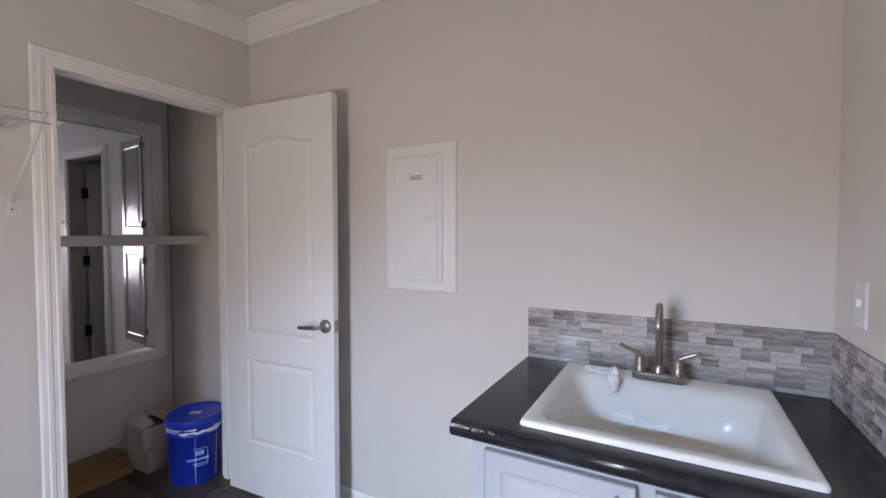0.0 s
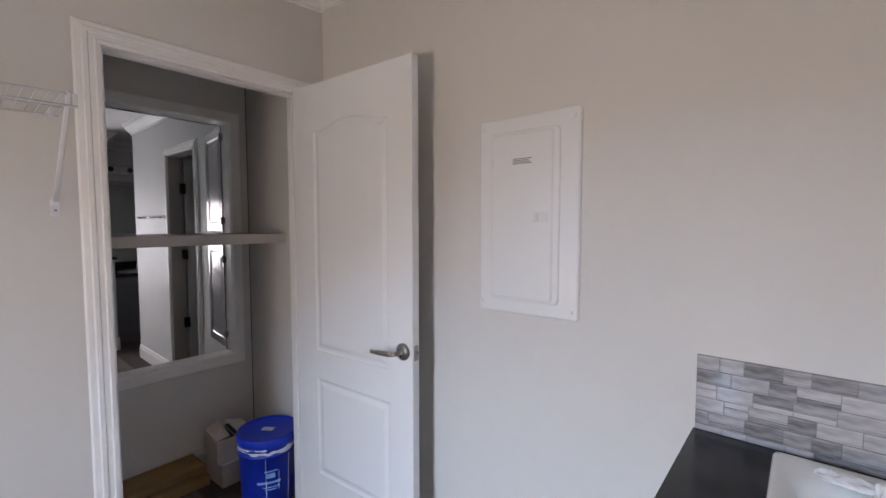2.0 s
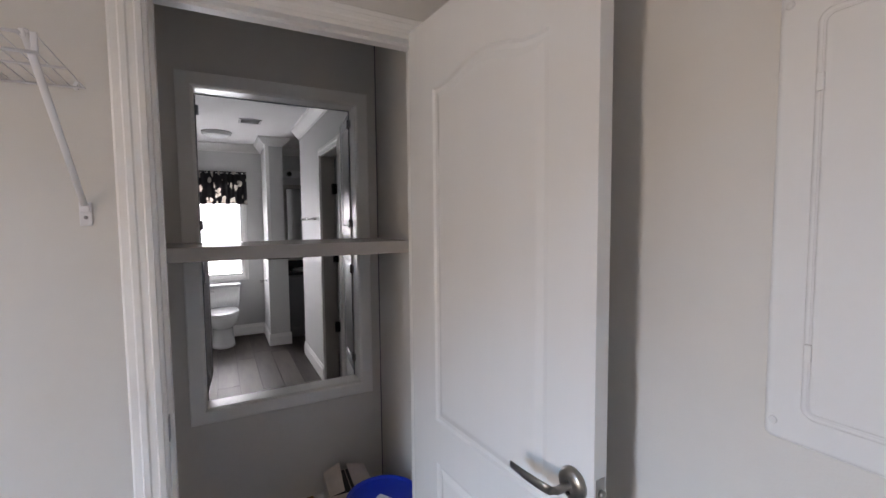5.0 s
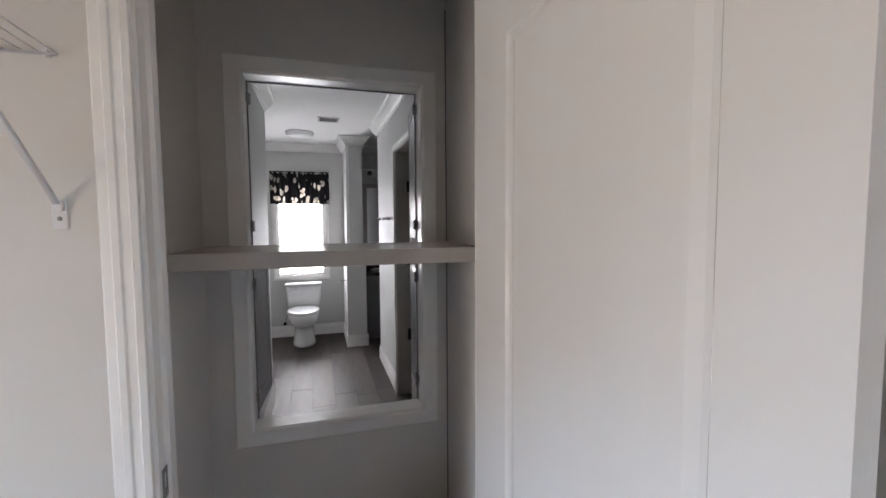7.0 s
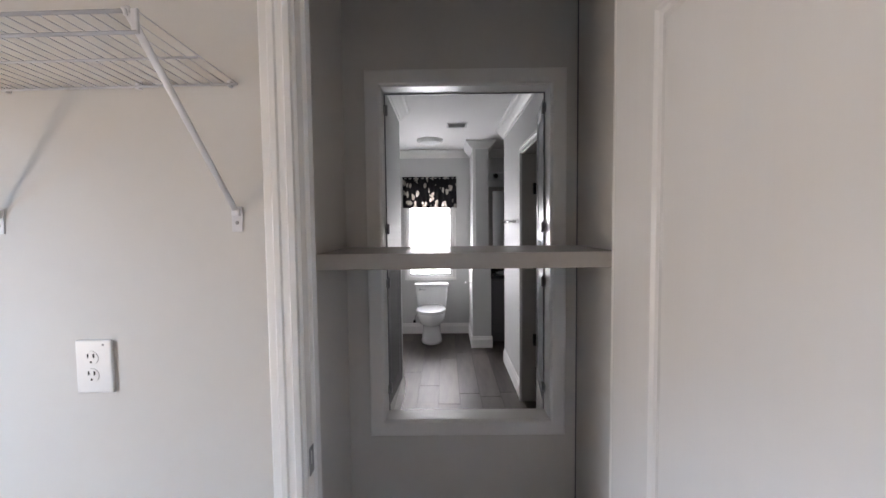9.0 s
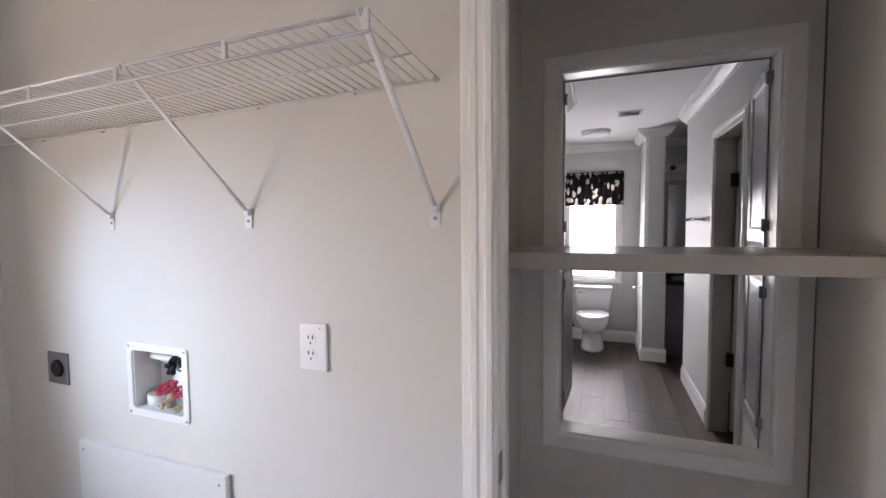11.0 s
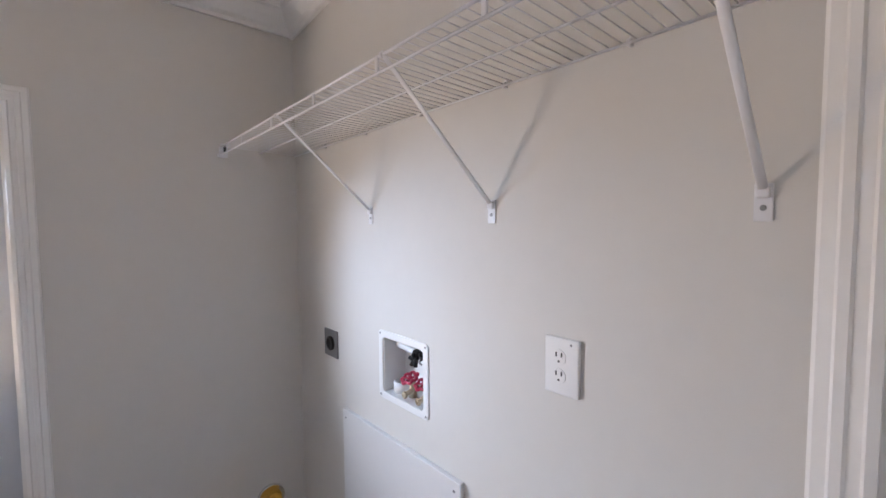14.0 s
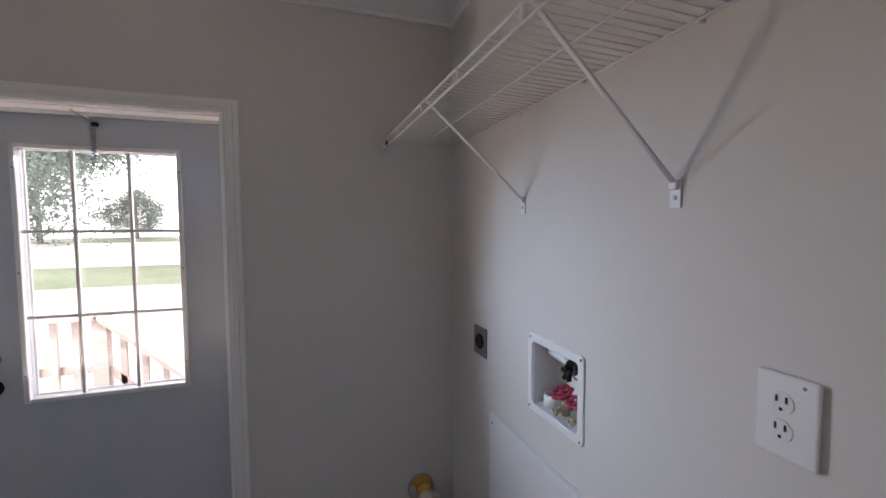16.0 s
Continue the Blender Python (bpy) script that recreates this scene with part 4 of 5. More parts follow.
bmesh.ops.create_icosphere(wc, subdivisions=4, radius=1, matrix=Matrix.LocRotScale((-0.112, 1.455, ZT + 0.011), Euler((0.6, 0.3, 0.3)), (0.016, 0.052, 0.022)))
wb = merge(wb, wc)
for v in wb.verts:
    v.co += noise.noise_vector(v.co * 55) * 0.008
    v.co.z = max(v.co.z, ZT + 0.0145 if v.co.y > 1.47 else 0.0)
part("film", wb, PLASTICWRAP, wrap)

wrap2 = thing("plastic_wrap", (-0.03, 1.43, 0.76), "thin clear plastic film clinging to the sink bowl", "plastic bag")
wf2 = bmesh.new()
bmesh.ops.create_grid(wf2, x_segments=26, y_segments=10, size=0.5, matrix=Matrix.LocRotScale((-0.03, 1.438, 0.785), Euler((radians(80), 0.12, 0)), (0.17, 0.05, 1)))
for v in wf2.verts:
    v.co += Vector((0.012, 0.0, 0.012)) * noise.noise(v.co * 30)
    v.co.y -= 0.012 * abs(noise.noise(v.co * 38)) + 0.004 * abs(noise.noise(v.co * 90))
bmesh.ops.solidify(wf2, geom=wf2.faces[:], thickness=0.0012)
part("film", wf2, PLASTICWRAP, wrap2)

switch = thing("light_switch", (XE, 1.408, 1.21), "white light switch plate on the wall", "light switch")
part("plate", box(XE - 0.006, XE, 1.378, 1.448, 1.15, 1.268, 0.002), PANELP, switch)
part("toggle", box(XE - 0.016, XE - 0.005, 1.404, 1.414, 1.202, 1.222, 0.002), PLASTIC, switch)
for z in (1.18, 1.242):
    part("screw", lathe([(0, 0), (0.003, 0), (0, 0.0012)], (XE - 0.006, 1.409, z), "X", 8), STEEL, switch)

# ---- closet ----
cs = thing("closet_shelf", (-2.75, 1.13, 1.33), "grey-beige painted closet shelf across the hatch", "shelf")
part("board", box(XC + 0.001, -2.512, YCL + 0.001, YN - 0.001, 1.334, 1.376, 0.001), SHELFP, cs)
part("front_edge", box(-2.512, -2.494, YCL + 0.001, YN - 0.001, 1.325, 1.376, 0.002), SHELFP, cs, "painted front edge")

PB = Vector((-2.354, 1.42, 0))
pail = thing("paint_bucket", PB, "blue plastic five-gallon bucket with lid", "bucket")
part("body", lathe([(0.0, 0.0), (0.128, 0.0), (0.132, 0.006), (0.143, 0.27), (0.149, 0.272), (0.149, 0.282), (0.144, 0.285), (0.146, 0.318), (0.149, 0.32), (0.149, 0.328), (0.0, 0.33)], PB, "Z", 48), BLUE, pail, "", True)
lid = part("lid", lathe([(0.151, 0.324), (0.153, 0.33), (0.153, 0.358), (0.149, 0.366), (0.142, 0.367), (0.138, 0.36), (0.132, 0.358), (0.0, 0.358)], PB, "Z", 48), BLUE, pail, "blue snap lid", True)
part("lid_sticker", moved(box(-0.03, 0.03, -0.018, 0.018, 0.3585, 0.3595), Matrix.Translation(PB) @ Matrix.Rotation(radians(35), 4, "Z")), WHITEPRINT, lid, "small pale sticker")


def band(z0, z1, a0, a1, r0, material, label, parent, ragged=0.0):
    """A thin print or smear that lies on the bucket's curved side."""
    n = 30
    loops = []
    for k in range(n + 1):
        a = radians(a0 + (a1 - a0) * k / n)
        lo = z0 + ragged * noise.noise(Vector((k * 0.45, z0 * 50, 1)))
        hi = z1 + ragged * noise.noise(Vector((k * 0.6, z1 * 50, 7)))
        f = lambda r, z: Vector((PB.x + r * math.cos(a), PB.y + r * math.sin(a), z))
        ra, rb = r0(lo), r0(hi)
        loops.append([f(ra, lo), f(ra + 0.0012, lo), f(rb + 0.0012, hi), f(rb, hi)])
    return part("print", skin(loops), material, parent, label)


side = lambda z: 0.1322 + 0.0100 * z / 0.27
band(0.292, 0.305, -178, 60, lambda z: 0.1452, WHITEPRINT, "smeared white tape", pail, 0.016)
band(0.314, 0.320, -150, -30, lambda z: 0.1475, WHITEPRINT, "smeared white tape", pail, 0.012)
for z0, z1, a0, a1 in ((0.20, 0.206, -88, -62), (0.168, 0.192, -85, -67), (0.139, 0.150, -102, -56), (0.118, 0.122, -92, -60), (0.106, 0.11, -88, -64)):
    band(z0, z1, a0 + 52, a1 + 52, side, PRINT, "pale printed block", pail)
for a, lo, hi in ((-33, 0.01, 0.285), (-8, 0.1, 0.2), (14, 0.02, 0.28)):
    band(lo, hi, a, a + 0.8, side, WHITEPRINT, "thin white drip", pail)
bail = [(PB.x + 0.158 * math.cos(a), PB.y + 0.158 * math.sin(a) - 0.0, 0.28 - 0.075 * math.sin(math.pi * k / 16)) for k, a in ((k, radians(60 + 170 * k / 16)) for k in range(17))]
part("bail", tube(bail, 0.0025, 6), STEEL, pail, "thin wire handle", True)


def carton(name, at, size, rz, label, material, open_top=False, group="cartons"):
    ob = thing(name, at, label, "cardboard box", group)
    w, d, h = size
    m = Matrix.Translation(at) @ Matrix.Rotation(radians(rz), 4, "Z")
    part("body", moved(merge(box(-w / 2, w / 2, -d / 2, d / 2, 0, h - 0.003, 0.003), box(-w / 2, w / 2, -0.0015, 0.0015, h - 0.004, h - 0.001)), m), material, ob)
    if open_top:
        # the box's dark inside, painted as a thin sheet under the flaps
        part("opening", moved(box(-w / 2 + 0.006, w / 2 - 0.006, -d / 2 + 0.004, d / 2 - 0.05, h - 0.003, h - 0.0015), m), DARK, ob, "dark sheet painting the shaded gap between the flaps")
        part("flap", moved(skin([[(-w / 2, -d / 2, h + q), (w / 2, -d / 2, h + q), (w / 2, -d / 2 + 0.065, h + 0.012 + q), (-w / 2, -d / 2 + 0.075, h + 0.035 + q)] for q in (0, 0.003)]), m), material, ob, "lifted top flap")
        part("flap", moved(skin([[(-w / 2, d / 2, h), (w / 2, d / 2, h), (w / 2, 0.01, h + 0.02), (-w / 2, 0.01, h + 0.02)], [(-w / 2, d / 2, h + 0.003), (w / 2, d / 2, h + 0.003), (w / 2, 0.01, h + 0.023), (-w / 2, 0.01, h + 0.023)]]), m), material, ob, "lifted top flap")
    else:
        part("tape", moved(box(-0.022, 0.022, -d / 2, d / 2, h - 0.003, h - 0.002), m), material, ob)
    return ob


carton("carton", (-2.695, 1.375, 0.0), (0.20, 0.20, 0.13), 3, "pale cardboard box on the closet floor", CARTON)
carton("carton", (-2.70, 1.368, 0.13), (0.195, 0.195, 0.132), -4, "opened pale cardboard box stacked on another", CARTON, True)
carton("flooring_carton", (-2.80, 0.98, 0.0), (0.22, 0.55, 0.055), 0, "flat kraft carton lying on the closet floor", KRAFT, False, "flat cartons")
carton("flooring_carton", (-2.82, 0.99, 0.055), (0.18, 0.52, 0.045), 1.5, "flat kraft carton on top of another", KRAFT, False, "flat cartons")


# hatch doors, open into the passage
def hatch_leaf(y, s, z0, z1, turn, hz):
    """One hatch door hung at y; s: the side it opens to."""
    ob = thing("hatch_door", (XB - 0.004, y, z0), "glossy grey panelled hatch door standing open", "cabinet door", "hatch doors")
    w, h = 0.372, z1 - z0
    lf = panelled(w, h, 0.018, [arch(0.05, w - 0.05, 0.05, h - 0.05)], 0.004)
    m = Matrix.Translation((XB - 0.006, y, z0)) @ Matrix.Rotation(radians(180 + turn), 4, "Z")
    if s > 0:
        lf = moved(lf, Matrix.Scale(-1, 4, (0, 1, 0)))
    part("leaf", moved(lf, m), LEAF, ob)
    for z in hz:
        hg = part("hinge", merge(tube([(XB + 0.002, y + s * -0.012, z - 0.022), (XB + 0.002, y + s * -0.012, z + 0.022)], 0.006, 8), box(XB + 0.0, XB + 0.03, y - s * 0.004 - 0.0015, y - s * 0.004 + 0.0015, z - 0.018, z + 0.018)), STEEL, ob, "small steel hinge", True)
        part("screw", lathe([(0, 0), (0.0045, 0), (0, 0.0025)], (XB + 0.018, y - s * 0.006, z), "-Y" if s > 0 else "Y", 8), CHROME, hg)
    return ob


hatch_leaf(1.506, 1, 1.385, 2.03, -7.0, (1.45, 1.965))
hatch_leaf(1.506, 1, 0.64, 1.30, -7.0, (0.735, 1.21))
hatch_leaf(0.803, -1, 1.385, 2.03, 7.5, (1.45, 1.965))
hatch_leaf(0.803, -1, 0.64, 1.30, -3.5, (0.735, 1.21))

# ---- bathroom ----
win = thing("window_1", (XF, 0.86, 0.78), "white bathroom window with bright daylight behind", "window")
win["kind"] = "structure"
part("window_frame", (slab("x", XF - 0.07, XF - 0.03, 0.567, 1.153, 0.782, 1.958, [(0.597, 1.123, 0.812, 1.928)])), WHITEM, win)
part("window_casing", casing("x", XF, 1, 0.573, 1.147, 0.788, 1.952, 0.06, True), TRIM, win)
wp = part("pane", box(XF - 0.052, XF - 0.048, 0.597, 1.123, 0.812, 1.928), GLASS, win, "clear glass")
wp.visible_shadow = False
part("blind_rail", box(XF - 0.028, XF - 0.012, 0.58, 1.14, 0.835, 0.85, 0.003), BLIND, win, "white blind bottom rail")

val = thing("valance", (XF + 0.03, 0.86, 2.1), "black gathered window valance with pale floral print", "curtain valance")
rows = []
for z in (2.105, 2.09, 2.0, 1.9, 1.8, 1.72, 1.695):
    row = []
    n = 64
    for k in range(n + 1):
        y = 0.505 + 0.715 * k / n
        d = 0.03 + 0.012 * math.sin(k * 1.25 + 0.6 * math.sin(k * 0.4)) * (0.4 + (2.105 - z) * 1.6)
        row.append((XF + d, y, z + (0.004 * math.sin(k * 0.55) if z < 1.75 else 0)))
    rows.append(row)
bm = skin(rows, close=False)
bmesh.ops.solidify(bm, geom=bm.faces[:], thickness=0.003)
part("cloth", bm, CLOTH, val, "", True)
part("rod", tube([(XF + 0.025, 0.50, 2.085), (XF + 0.025, 1.225, 2.085)], 0.006), WHITEM, val, "", True)

TX, TY = -6.62, 0.88
toilet = thing("toilet", (-6.5, TY, 0), "white porcelain toilet with closed lid", "toilet")
oval = lambda cx, cy, z, a, b, n=28, e=1.0: [Vector((cx + a * math.cos(t) * (1.0 if math.cos(t) > 0 else e), cy + b * math.sin(t), z)) for t in (2 * math.pi * k / n for k in range(n))]
part("pedestal", skin([oval(-6.50, TY, 0.0, 0.225, 0.135), oval(-6.50, TY, 0.03, 0.22, 0.13), oval(-6.49, TY, 0.12, 0.20, 0.114), oval(-6.48, TY, 0.215, 0.20, 0.112), oval(-6.45, TY, 0.238, 0.22, 0.125), oval(-6.44, TY, 0.262, 0.25, 0.15), oval(-6.43, TY, 0.31, 0.272, 0.17), oval(-6.42, TY, 0.385, 0.285, 0.18), oval(-6.42, TY, 0.395, 0.27, 0.17)]), PORC, toilet, "", True)
part("seat", skin([oval(-6.415, TY, 0.396, 0.285, 0.182), oval(-6.415, TY, 0.404, 0.29, 0.186), oval(-6.415, TY, 0.412, 0.285, 0.182)]), PORC, toilet, "white seat ring", True)
part("lid", skin([oval(-6.415, TY, 0.413, 0.285, 0.182), oval(-6.415, TY, 0.424, 0.288, 0.184), oval(-6.415, TY, 0.432, 0.27, 0.17), oval(-6.415, TY, 0.435, 0.2, 0.12)]), PORC, toilet, "white closed lid", True)
tank = part("tank", skin([rounded(-6.835, -6.65, TY - 0.185, TY + 0.185, 0.385, 0.03), rounded(-6.835, -6.64, TY - 0.20, TY + 0.20, 0.5, 0.03), rounded(-6.835, -6.63, TY - 0.21, TY + 0.21, 0.675, 0.03)]), PORC, toilet, "", True)
part("tank_lid", skin([rounded(-6.84, -6.615, TY - 0.222, TY + 0.222, z, 0.03) for z in (0.676, 0.70)] + [rounded(-6.832, -6.623, TY - 0.214, TY + 0.214, 0.708, 0.03)]), PORC, tank, "", True)
part("flush_lever", merge(lathe([(0.014, 0), (0.014, 0.01), (0, 0.012)], (-6.632, TY - 0.15, 0.635), "X", 12), tube([(-6.62, TY - 0.15, 0.635), (-6.612, TY - 0.12, 0.632), (-6.612, TY - 0.08, 0.63)], 0.005)), CHROME, tank, "chrome flush lever", True)
part("supply_hose", tube([(-6.84, TY - 0.24, 0.18), (-6.80, TY - 0.24, 0.18), (-6.78, TY - 0.22, 0.26), (-6.76, TY - 0.15, 0.385)], 0.006), STEEL, toilet, "steel supply hose", True)
part("shutoff_valve", lathe([(0.014, 0), (0.014, 0.04), (0.02, 0.045), (0.02, 0.06), (0, 0.062)], (-6.84, TY - 0.24, 0.18), "X", 12), BLACKM, toilet, "", True)

paper_bar = thing("paper_holder", (-6.3, 1.37, 0.76), "chrome toilet paper holder on the half wall", "paper holder")
part("post", tube([(-6.34, 1.381, 0.76), (-6.34, 1.30, 0.76)], 0.008), CHROME, paper_bar, "", True)
part("arm", tube([(-6.34, 1.305, 0.76), (-6.2, 1.305, 0.76)], 0.007), CHROME, paper_bar, "", True)
part("rosette", lathe([(0, 0), (0.022, 0), (0.018, 0.008), (0, 0.008)], (-6.34, 1.38, 0.76), "-Y", 16), CHROME, paper_bar, "", True)

VY0, VY1 = 1.602, 2.45
van = thing("vanity", (-6.6, 2.02, 0), "dark grey bathroom vanity cabinet", "vanity")
part("body", merge(box(XF + 0.002, -6.37, VY0, VY1, 0.10, 0.80), box(XF + 0.002, -6.43, VY0, VY1, 0, 0.10)), GREYCAB, van)
for k in range(2):
    y0 = VY0 + 0.02 + k * 0.42
    vd = part("cabinet_door", box(-6.37, -6.352, y0, y0 + 0.40, 0.13, 0.77, 0.004), GREYCAB, van)
    part("knob", lathe([(0.006, 0), (0.006, 0.012), (0.013, 0.02), (0, 0.026)], (-6.352, y0 + (0.36 if k == 0 else 0.04), 0.66), "X", 12), NICKEL, vd, "", True)
vt = thing("bathroom_counter", (-6.6, 2.02, 0.80), "black laminate vanity top with backsplash", "vanity top")
part("top", box(XF + 0.002, -6.335, VY0, VY1, 0.801, 0.84, 0.006), BLACKTOP, vt)
part("backsplash", merge(box(XF + 0.002, XF + 0.02, VY0, VY1, 0.84, 0.95, 0.002), box(XF + 0.02, -6.34, VY0, VY0 + 0.018, 0.84, 0.95, 0.002)), BLACKTOP, vt)
vs = thing("vanity_sink", (-6.58, 1.95, 0.84), "white drop-in vanity basin", "sink")
part("basin", skin([oval(-6.58, 1.95, 0.8405, 0.19, 0.24), oval(-6.58, 1.95, 0.858, 0.185, 0.235), oval(-6.58, 1.95, 0.858, 0.16, 0.21), oval(-6.58, 1.95, 0.846, 0.12, 0.16)]), PORC, vs, "", True)
part("faucet", tube([(-6.74, 1.95, 0.857), (-6.74, 1.95, 0.93), (-6.70, 1.95, 0.95), (-6.63, 1.95, 0.94)], 0.011), CHROME, vs, "chrome faucet", True)

mir = thing("wall_mirror", (XF, 1.9, 1.25), "framed vanity mirror with a grey frame", "mirror")
part("frame", slab("x", XF + 0.001, XF + 0.022, 1.645, 2.30, 1.12, 1.965, [(1.70, 2.245, 1.175, 1.91)]), SHELFP, mir)
part("glass", box(XF + 0.002, XF + 0.008, 1.70, 2.245, 1.175, 1.91), MIRROR, mir, "mirror glass")
bar = thing("vanity_light", (XF, 1.9, 2.1), "white vanity light bar with dark empty sockets", "light bar")
part("backplate", soften(box(XF + 0.001, XF + 0.03, 1.63, 2.25, 2.055, 2.155), 0.012, 3), WHITEM, bar)
for k in range(3):
    so = part("socket", lathe([(0.042, 0), (0.04, 0.012), (0.03, 0.02), (0.028, 0.0)], (XF + 0.03, 1.74 + 0.2 * k, 2.105), "X", 20), CHROME, bar, "", True)
    part("socket_hole", lathe([(0, 0.0), (0.03, 0.0), (0.028, 0.021), (0, 0.021)], (XF + 0.03, 1.74 + 0.2 * k, 2.105), "X", 16), DARK, so)

tb = thing("towel_bar", (-4.95, YR, 1.49), "chrome towel bar on the passage wall", "towel bar")
part("rod", tube([(-5.32, YR - 0.06, 1.492), (-4.70, YR - 0.06, 1.492)], 0.008), CHROME, tb, "", True)
for x in (-5.30, -4.72):
    part("post", tube([(x, YR, 1.492), (x, YR - 0.065, 1.492)], [0.018, 0.011]), CHROME, tb, "", True)

dl = thing("ceiling_light", (-6.1, 0.9, 2.45), "round frosted flush ceiling light, unlit", "ceiling light")
part("shade", lathe([(0.0, -0.06), (0.06, -0.056), (0.11, -0.04), (0.135, -0.018)], (-6.1, 0.9, 2.45), "Z", 28), FROST, dl, "frosted glass shade", True)
part("ring", lathe([(0.12, -0.022), (0.148, -0.022), (0.15, 0.0), (0.12, 0.0)], (-6.1, 0.9, 2.45), "Z", 28), WHITEM, dl, "", True)
cv = thing("ceiling_vent", (-5.40, 1.19, 2.45), "white slotted ceiling vent", "ceiling vent")
# dark sheet above the slats paints in the unlit duct
part("backing", box(-5.47, -5.33, 1.11, 1.27, 2.4455, 2.4495), DARK, cv, "dark sheet painting the shaded duct opening")
part("frame", slab("z", 2.440, 2.449, -5.49, -5.31, 1.09, 1.29, [(-5.47, -5.33, 1.11, 1.27)]), WHITEM, cv)
for k in range(4):
    part("slat", moved(box(-0.014, 0.014, 1.11, 1.27, -0.0015, 0.0015), Matrix.Translation((-5.452 + 0.035 * k, 0, 2.441)) @ Matrix.Rotation(radians(25), 4, "Y")), WHITEM, cv)

pdoor = thing("door_3", (-4.57, YR + 0.11, 0), "dark shaded passage door opened into the unlit room", "door")
pdoor["kind"] = "structure"
part("door_leaf", moved(panelled(0.61, 2.01, 0.035, [arch(0.1, 0.51, 0.86, 1.85, 0.04), arch(0.1, 0.51, 0.25, 0.74)]), pose(-4.597, YR + 0.125, 0.012, 0, 0, 92)), DOORP, pdoor)
for z in (0.52, 1.15, 1.75):
    part("hinge", merge(box(-4.6, -4.568, YR + 0.085, YR + 0.112, z - 0.045, z + 0.045), tube([(-4.572, YR + 0.118, z - 0.045), (-4.572, YR + 0.118, z + 0.045)], 0.009, 10)), BLACKM, pdoor, "black butt hinge")

# ---- outdoors ----
GZ = -0.85
bm = bmesh.new()
bmesh.ops.create_grid(bm, x_segments=40, y_segments=40, size=89, matrix=Matrix.Translation((0, 0, GZ)))
structure("ground", bm, GRASS, "sunlit lawn reaching the horizon", "ground")
structure("road", box(-60, 60, -17.5, -1.6, GZ + 0.004, GZ + 0.02), GRAVEL, "pale sunlit gravel yard in front of the porch", "road")
structure("pavement", box(-70, 70, -60, -26.5, GZ + 0.004, GZ + 0.015), GRAVEL, "pale sunlit field strip beyond the lawn", "ground strip")

RY, RX = YS - 1.88, -0.12
deck = thing("porch_deck", (0.0, -2.0, GZ), "weathered lumber porch landing outside the door", "porch")
for k in range(12):
    y = YS - 0.18 - k * 0.145
    part("deck_board", box(-1.55 if k < 6 else RX, 1.45, y - 0.138, y, -0.12, -0.085, 0.004), WOOD, deck)
for x, far in ((-1.5, 0.95), (RX + 0.04, 1.9), (1.40, 1.9)):
    part("joist", box(x - 0.02, x + 0.02, YS - far, YS - 0.17, -0.30, -0.12), WOOD, deck)
    for y in (YS - 0.3, YS - far + 0.04):
        part("post", box(x - 0.045, x + 0.045, y - 0.045, y + 0.045, GZ, -0.12), WOOD, deck)
rail = thing("porch_railing", (RX, RY, -0.085), "sunlit lumber railing with square balusters, falling along the steps", "railing")
part("top_rail", box(RX, 1.45, RY - 0.07, RY + 0.07, 0.75, 0.788, 0.006), WOOD, rail)
part("bottom_rail", box(RX, 1.45, RY - 0.02, RY + 0.02, 0.02, 0.10), WOOD, rail)
part("mid_rail", box(RX, 1.45, RY - 0.057, RY - 0.02, 0.36, 0.42), WOOD, rail)
SL = -0.95
for off, a, b, end in ((0.77, 0.07, 0.02, -1.35), (0.1, 0.02, 0.05, -0.95), (0.42, 0.02, 0.035, -1.1)):
    part("stair_rail", skin([[(x, RY + p * a, off + SL * (RX - x) + q * b) for p, q in ((-1, -1), (1, -1), (1, 1), (-1, 1))] for x in (RX + 0.02, RX + end)]), WOOD, rail, "sloping stair rail")
for x in (RX, 1.40):
    part("post", box(x - 0.045, x + 0.045, RY - 0.045, RY + 0.045, GZ, 0.75), WOOD, rail)
for k in range(11):
    x = 1.28 - k * 0.125
    part("baluster", box(x - 0.019, x + 0.019, RY - 0.019, RY + 0.019, 0.0, 0.75), WOOD, rail)
for k in range(9):
    x = RX - 0.13 - k * 0.13
    zt = 0.76 + SL * (RX - x)
    part("baluster", box(x - 0.019, x + 0.019, RY - 0.02, RY + 0.02, max(zt - 0.72, GZ), zt), WOOD, rail)
part("newel_post", box(RX - 1.35, RX - 1.26, RY - 0.045, RY + 0.045, GZ, -0.42), WOOD, rail)
steps = thing("porch_steps", (-0.7, -2.5, GZ), "lumber steps going down from the porch", "steps")
for k in range(4):
    part("tread", box(RX - 0.31 - 0.28 * k, RX - 0.01 - 0.28 * k, YS - 1.85, YS - 1.0, -0.30 - 0.18 * k, -0.262 - 0.18 * k, 0.004), WOOD, steps)
for y in (YS - 1.83, YS - 1.03):
    part("stringer", skin([[(RX, y + q, -0.12), (RX, y + q, -0.42), (RX - 1.0, y + q, GZ), (RX - 1.2, y + q, GZ)] for q in (-0.02, 0.02)]), WOOD, steps)


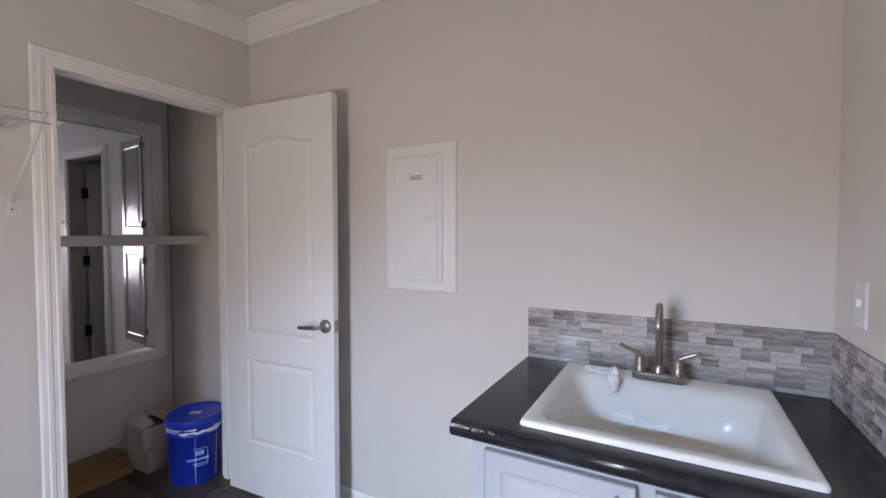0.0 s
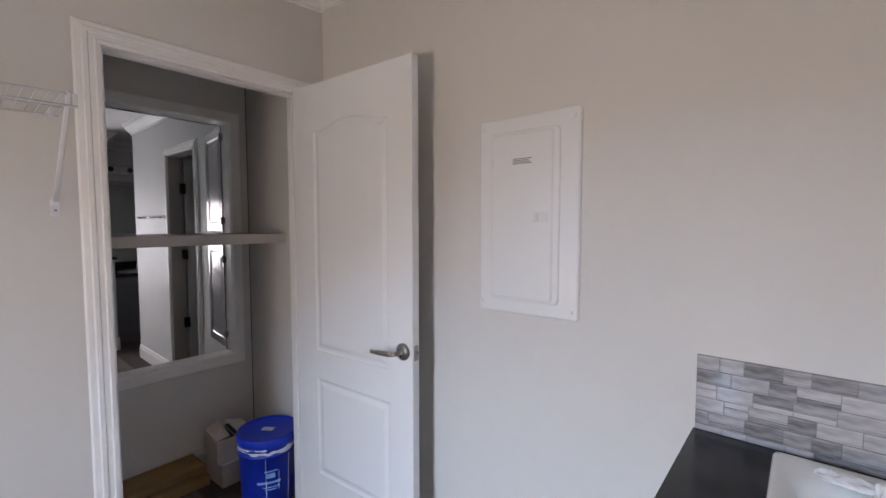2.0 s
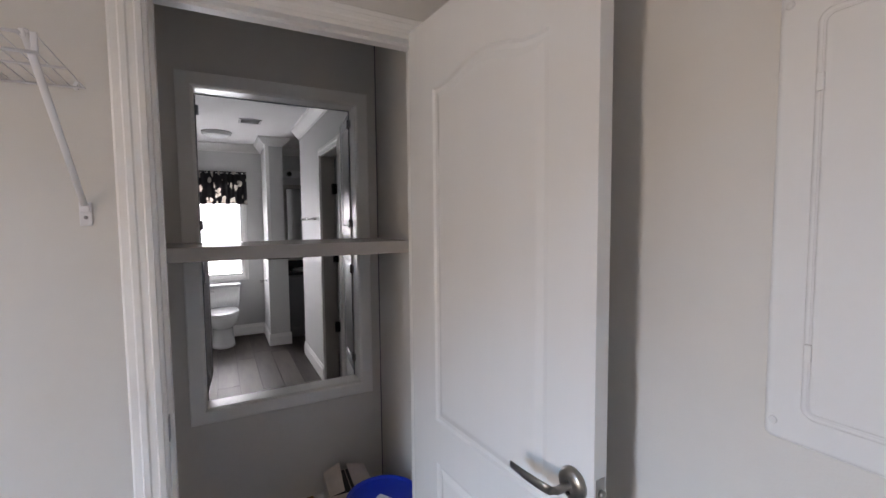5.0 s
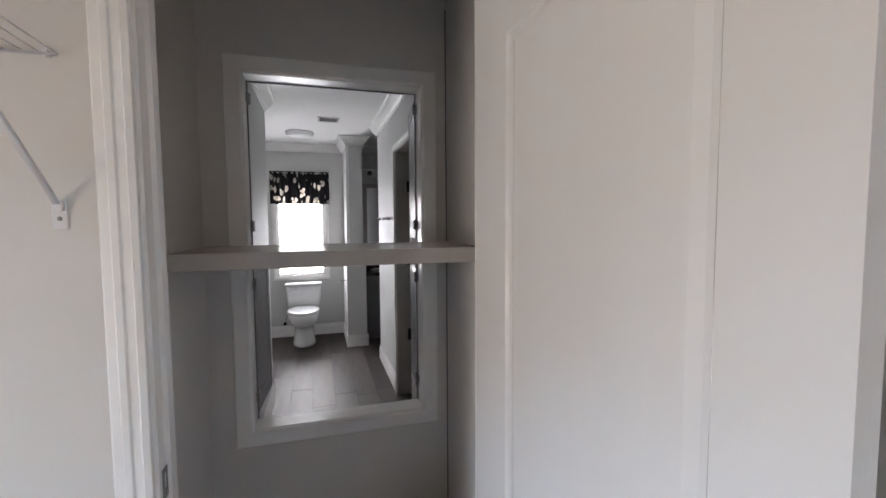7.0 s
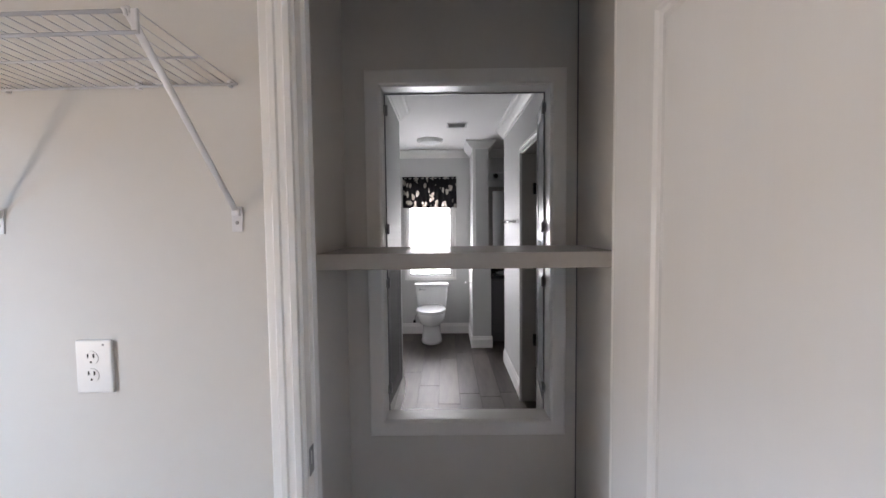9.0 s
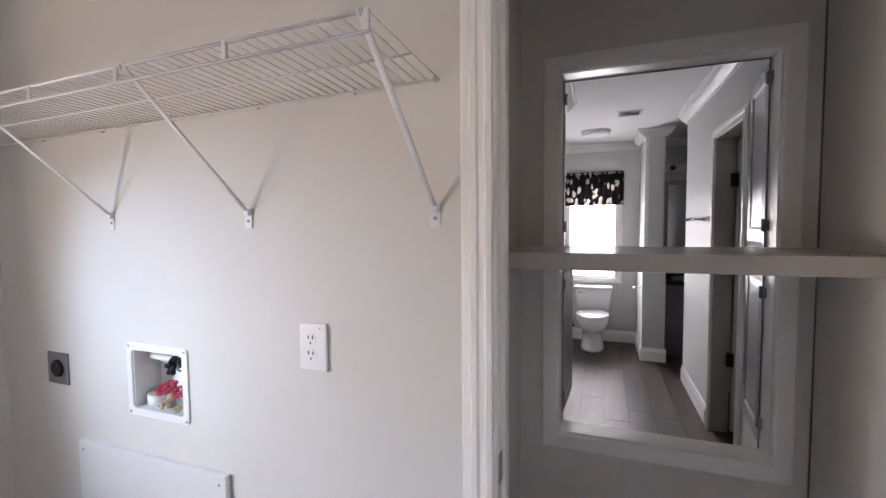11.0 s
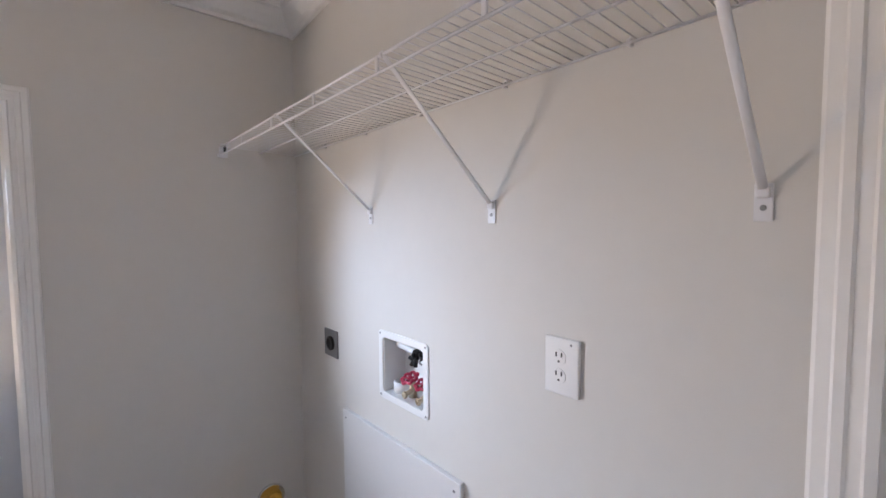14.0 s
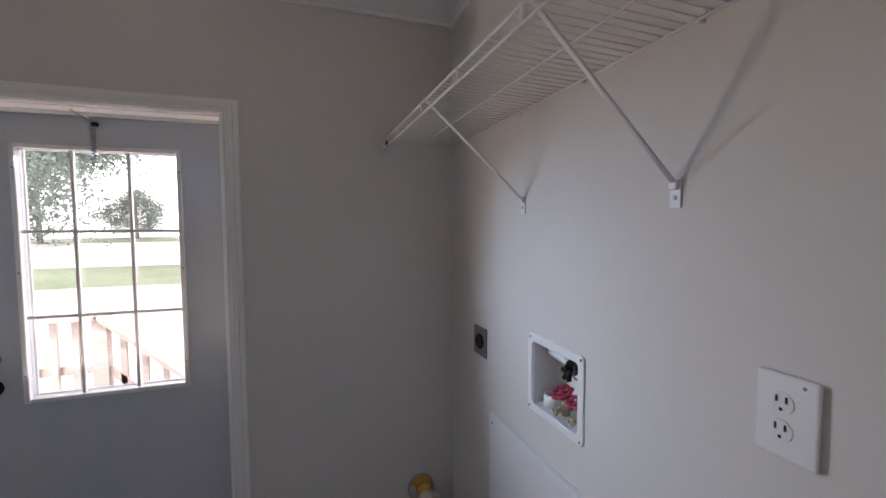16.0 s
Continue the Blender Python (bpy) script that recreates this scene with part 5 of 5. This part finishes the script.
def tree(at, height, spread, seed, label, clumps=44):
    rnd = random.Random(seed)
    ob = thing("tree", at, label, "tree", "trees beyond the lawn")
    at = Vector(at)
    tips = []
    trunk = tube([at, at + Vector((0.1, 0, height * 0.25)), at + Vector((0, 0.1, height * 0.5)), at + Vector((0.15, 0, height * 0.8))], [0.32, 0.25, 0.17, 0.05], 9)
    limbs = []
    for k in range(11):
        a, h = rnd.uniform(0, 6.28), rnd.uniform(0.08, 0.75) * height
        r = spread * (1.15 - 0.75 * h / height) * rnd.uniform(0.6, 1.0)
        e = at + Vector((math.cos(a) * r, math.sin(a) * r, h + r * 0.35))
        limbs.append(tube([at + Vector((0.05, 0.05, h)), at + Vector((math.cos(a) * r * 0.5, math.sin(a) * r * 0.5, h + r * 0.12)), e], [0.09, 0.05, 0.015], 6))
        tips += [e, (e + at + Vector((0, 0, h))) / 2]
    part("trunk", merge(trunk, *limbs), BARK, ob, "", True)
    tips.append(at + Vector((0, 0, height * 0.92)))
    verts, faces = [], []
    for tip in tips:
        for c in range(clumps):
            q = tip + Vector((rnd.gauss(0, 1), rnd.gauss(0, 1), rnd.gauss(0, 0.7))) * spread * 0.24
            for _ in range(70):
                p = q + Vector((rnd.gauss(0, 1), rnd.gauss(0, 1), rnd.gauss(0, 1))) * spread * 0.1
                u = Vector((rnd.gauss(0, 1), rnd.gauss(0, 1), rnd.gauss(0, 1))).normalized() * rnd.uniform(0.013, 0.023) * spread
                w = u.orthogonal().normalized() * u.length * 0.55
                n = len(verts)
                verts += [p - u, p + w, p + u, p - w]
                faces.append((n, n + 1, n + 2, n + 3))
    me = bpy.data.meshes.new("crown")
    me.from_pydata([tuple(v) for v in verts], [], faces)
    me.materials.append(LEAVES)
    cr_ = new("crown", me)
    cr_.parent = ob
    cr_.matrix_parent_inverse = Matrix.Translation(-at)


tree((26.6, -61.6, GZ), 22.5, 11.2, 3, "broad leafy green tree beyond the lawn")
tree((21.8, -78.0, GZ), 7.6, 4.8, 8, "smaller leafy tree far beyond the lawn", 18)

# ---- pieces ----
bs = thing("backsplash", (0.02, YN, ZT), "grey mosaic tile backsplash in mixed streaky shades", "backsplash")
part("backing", merge(box(-0.45, XE - 0.001, YN - 0.004, YN - 0.0005, ZT + 0.0005, 1.095), box(XE - 0.004, XE - 0.0005, 0.96, YN - 0.004, ZT + 0.0005, 1.095)), GROUT2, bs, "grey tile joints")
rnd = random.Random(5)
tile_mesh = {}


def tile(w, h, face):
    key = (round(w, 4), round(h, 4), face)
    if key not in tile_mesh:
        b = box(0.0005, w - 0.0005, -0.0065, -0.0035, 0.0005, h - 0.0005, 0.0007, 1)
        if face == "e":
            b = moved(b, Matrix.Rotation(radians(-90), 4, "Z"))
        tile_mesh[key] = mesh("tile", b, TILE)
    ob = new("tile", tile_mesh[key])
    ob.parent = bs
    ob.matrix_parent_inverse = Matrix.Translation(-BASE[bs.name])
    return ob


def lay(length, place, face):
    z, rows_ = ZT + 0.0005, (0.0165,) + (0.036,) * 5
    for k, h in enumerate(rows_):
        u = 0.0
        first = (0.06, 0.03, 0.062, 0.045, 0.075, 0.05)[k]
        while u < length - 0.004:
            w = first if u == 0 else rnd.choice((0.075, 0.075, 0.05))
            w = min(w, length - u)
            if length - u - w < 0.012:
                w = length - u
            split = rnd.random() if h > 0.03 else 0.0
            for a, hh in (((0, h),) if split < 0.55 else ((0, h * 0.62), (h * 0.62, h * 0.38)) if split < 0.8 else ((0, h * 0.34), (h * 0.34, h * 0.66))):
                t = tile(w, hh, face)
                t.location = place(u, z + a)
            u += w
        z += h


lay(XE - 0.001 + 0.45, lambda u, z: (-0.45 + u, YN, z), "n")
lay(YN - 0.004 - 0.96, lambda u, z: (XE, YN - 0.004 - u, z), "e")

# floor planks, laid along x with staggered ends
FLOOR = bpy.data.objects["floor"]
plank_mesh = {}
rnd = random.Random(9)


def planks(x0, x1, y0, y1):
    W, LEN = 0.178, 1.2
    j = 0
    y = y0
    while y < y1 - 0.01:
        w = min(W, y1 - y)
        x = x0 - rnd.uniform(0, LEN)
        while x < x1 - 0.005:
            a, b = max(x, x0), min(x + LEN, x1)
            if b - a > 0.01:
                key = (round(b - a, 3), round(w, 3))
                if key not in plank_mesh:
                    plank_mesh[key] = mesh("plank", box(0.0012, b - a - 0.0012, 0.0012, w - 0.0012, -0.0035, 0.0, 0.0008, 1), FLOORW)
                ob = new("plank", plank_mesh[key])
                ob.parent = FLOOR
                ob.location = (a, y, 0)
            x += LEN
        y += W
        j += 1


planks(XW, XE, YS, YN)
planks(XC, XW, YCL, YN)
planks(XF, XB, -0.25, 2.65)
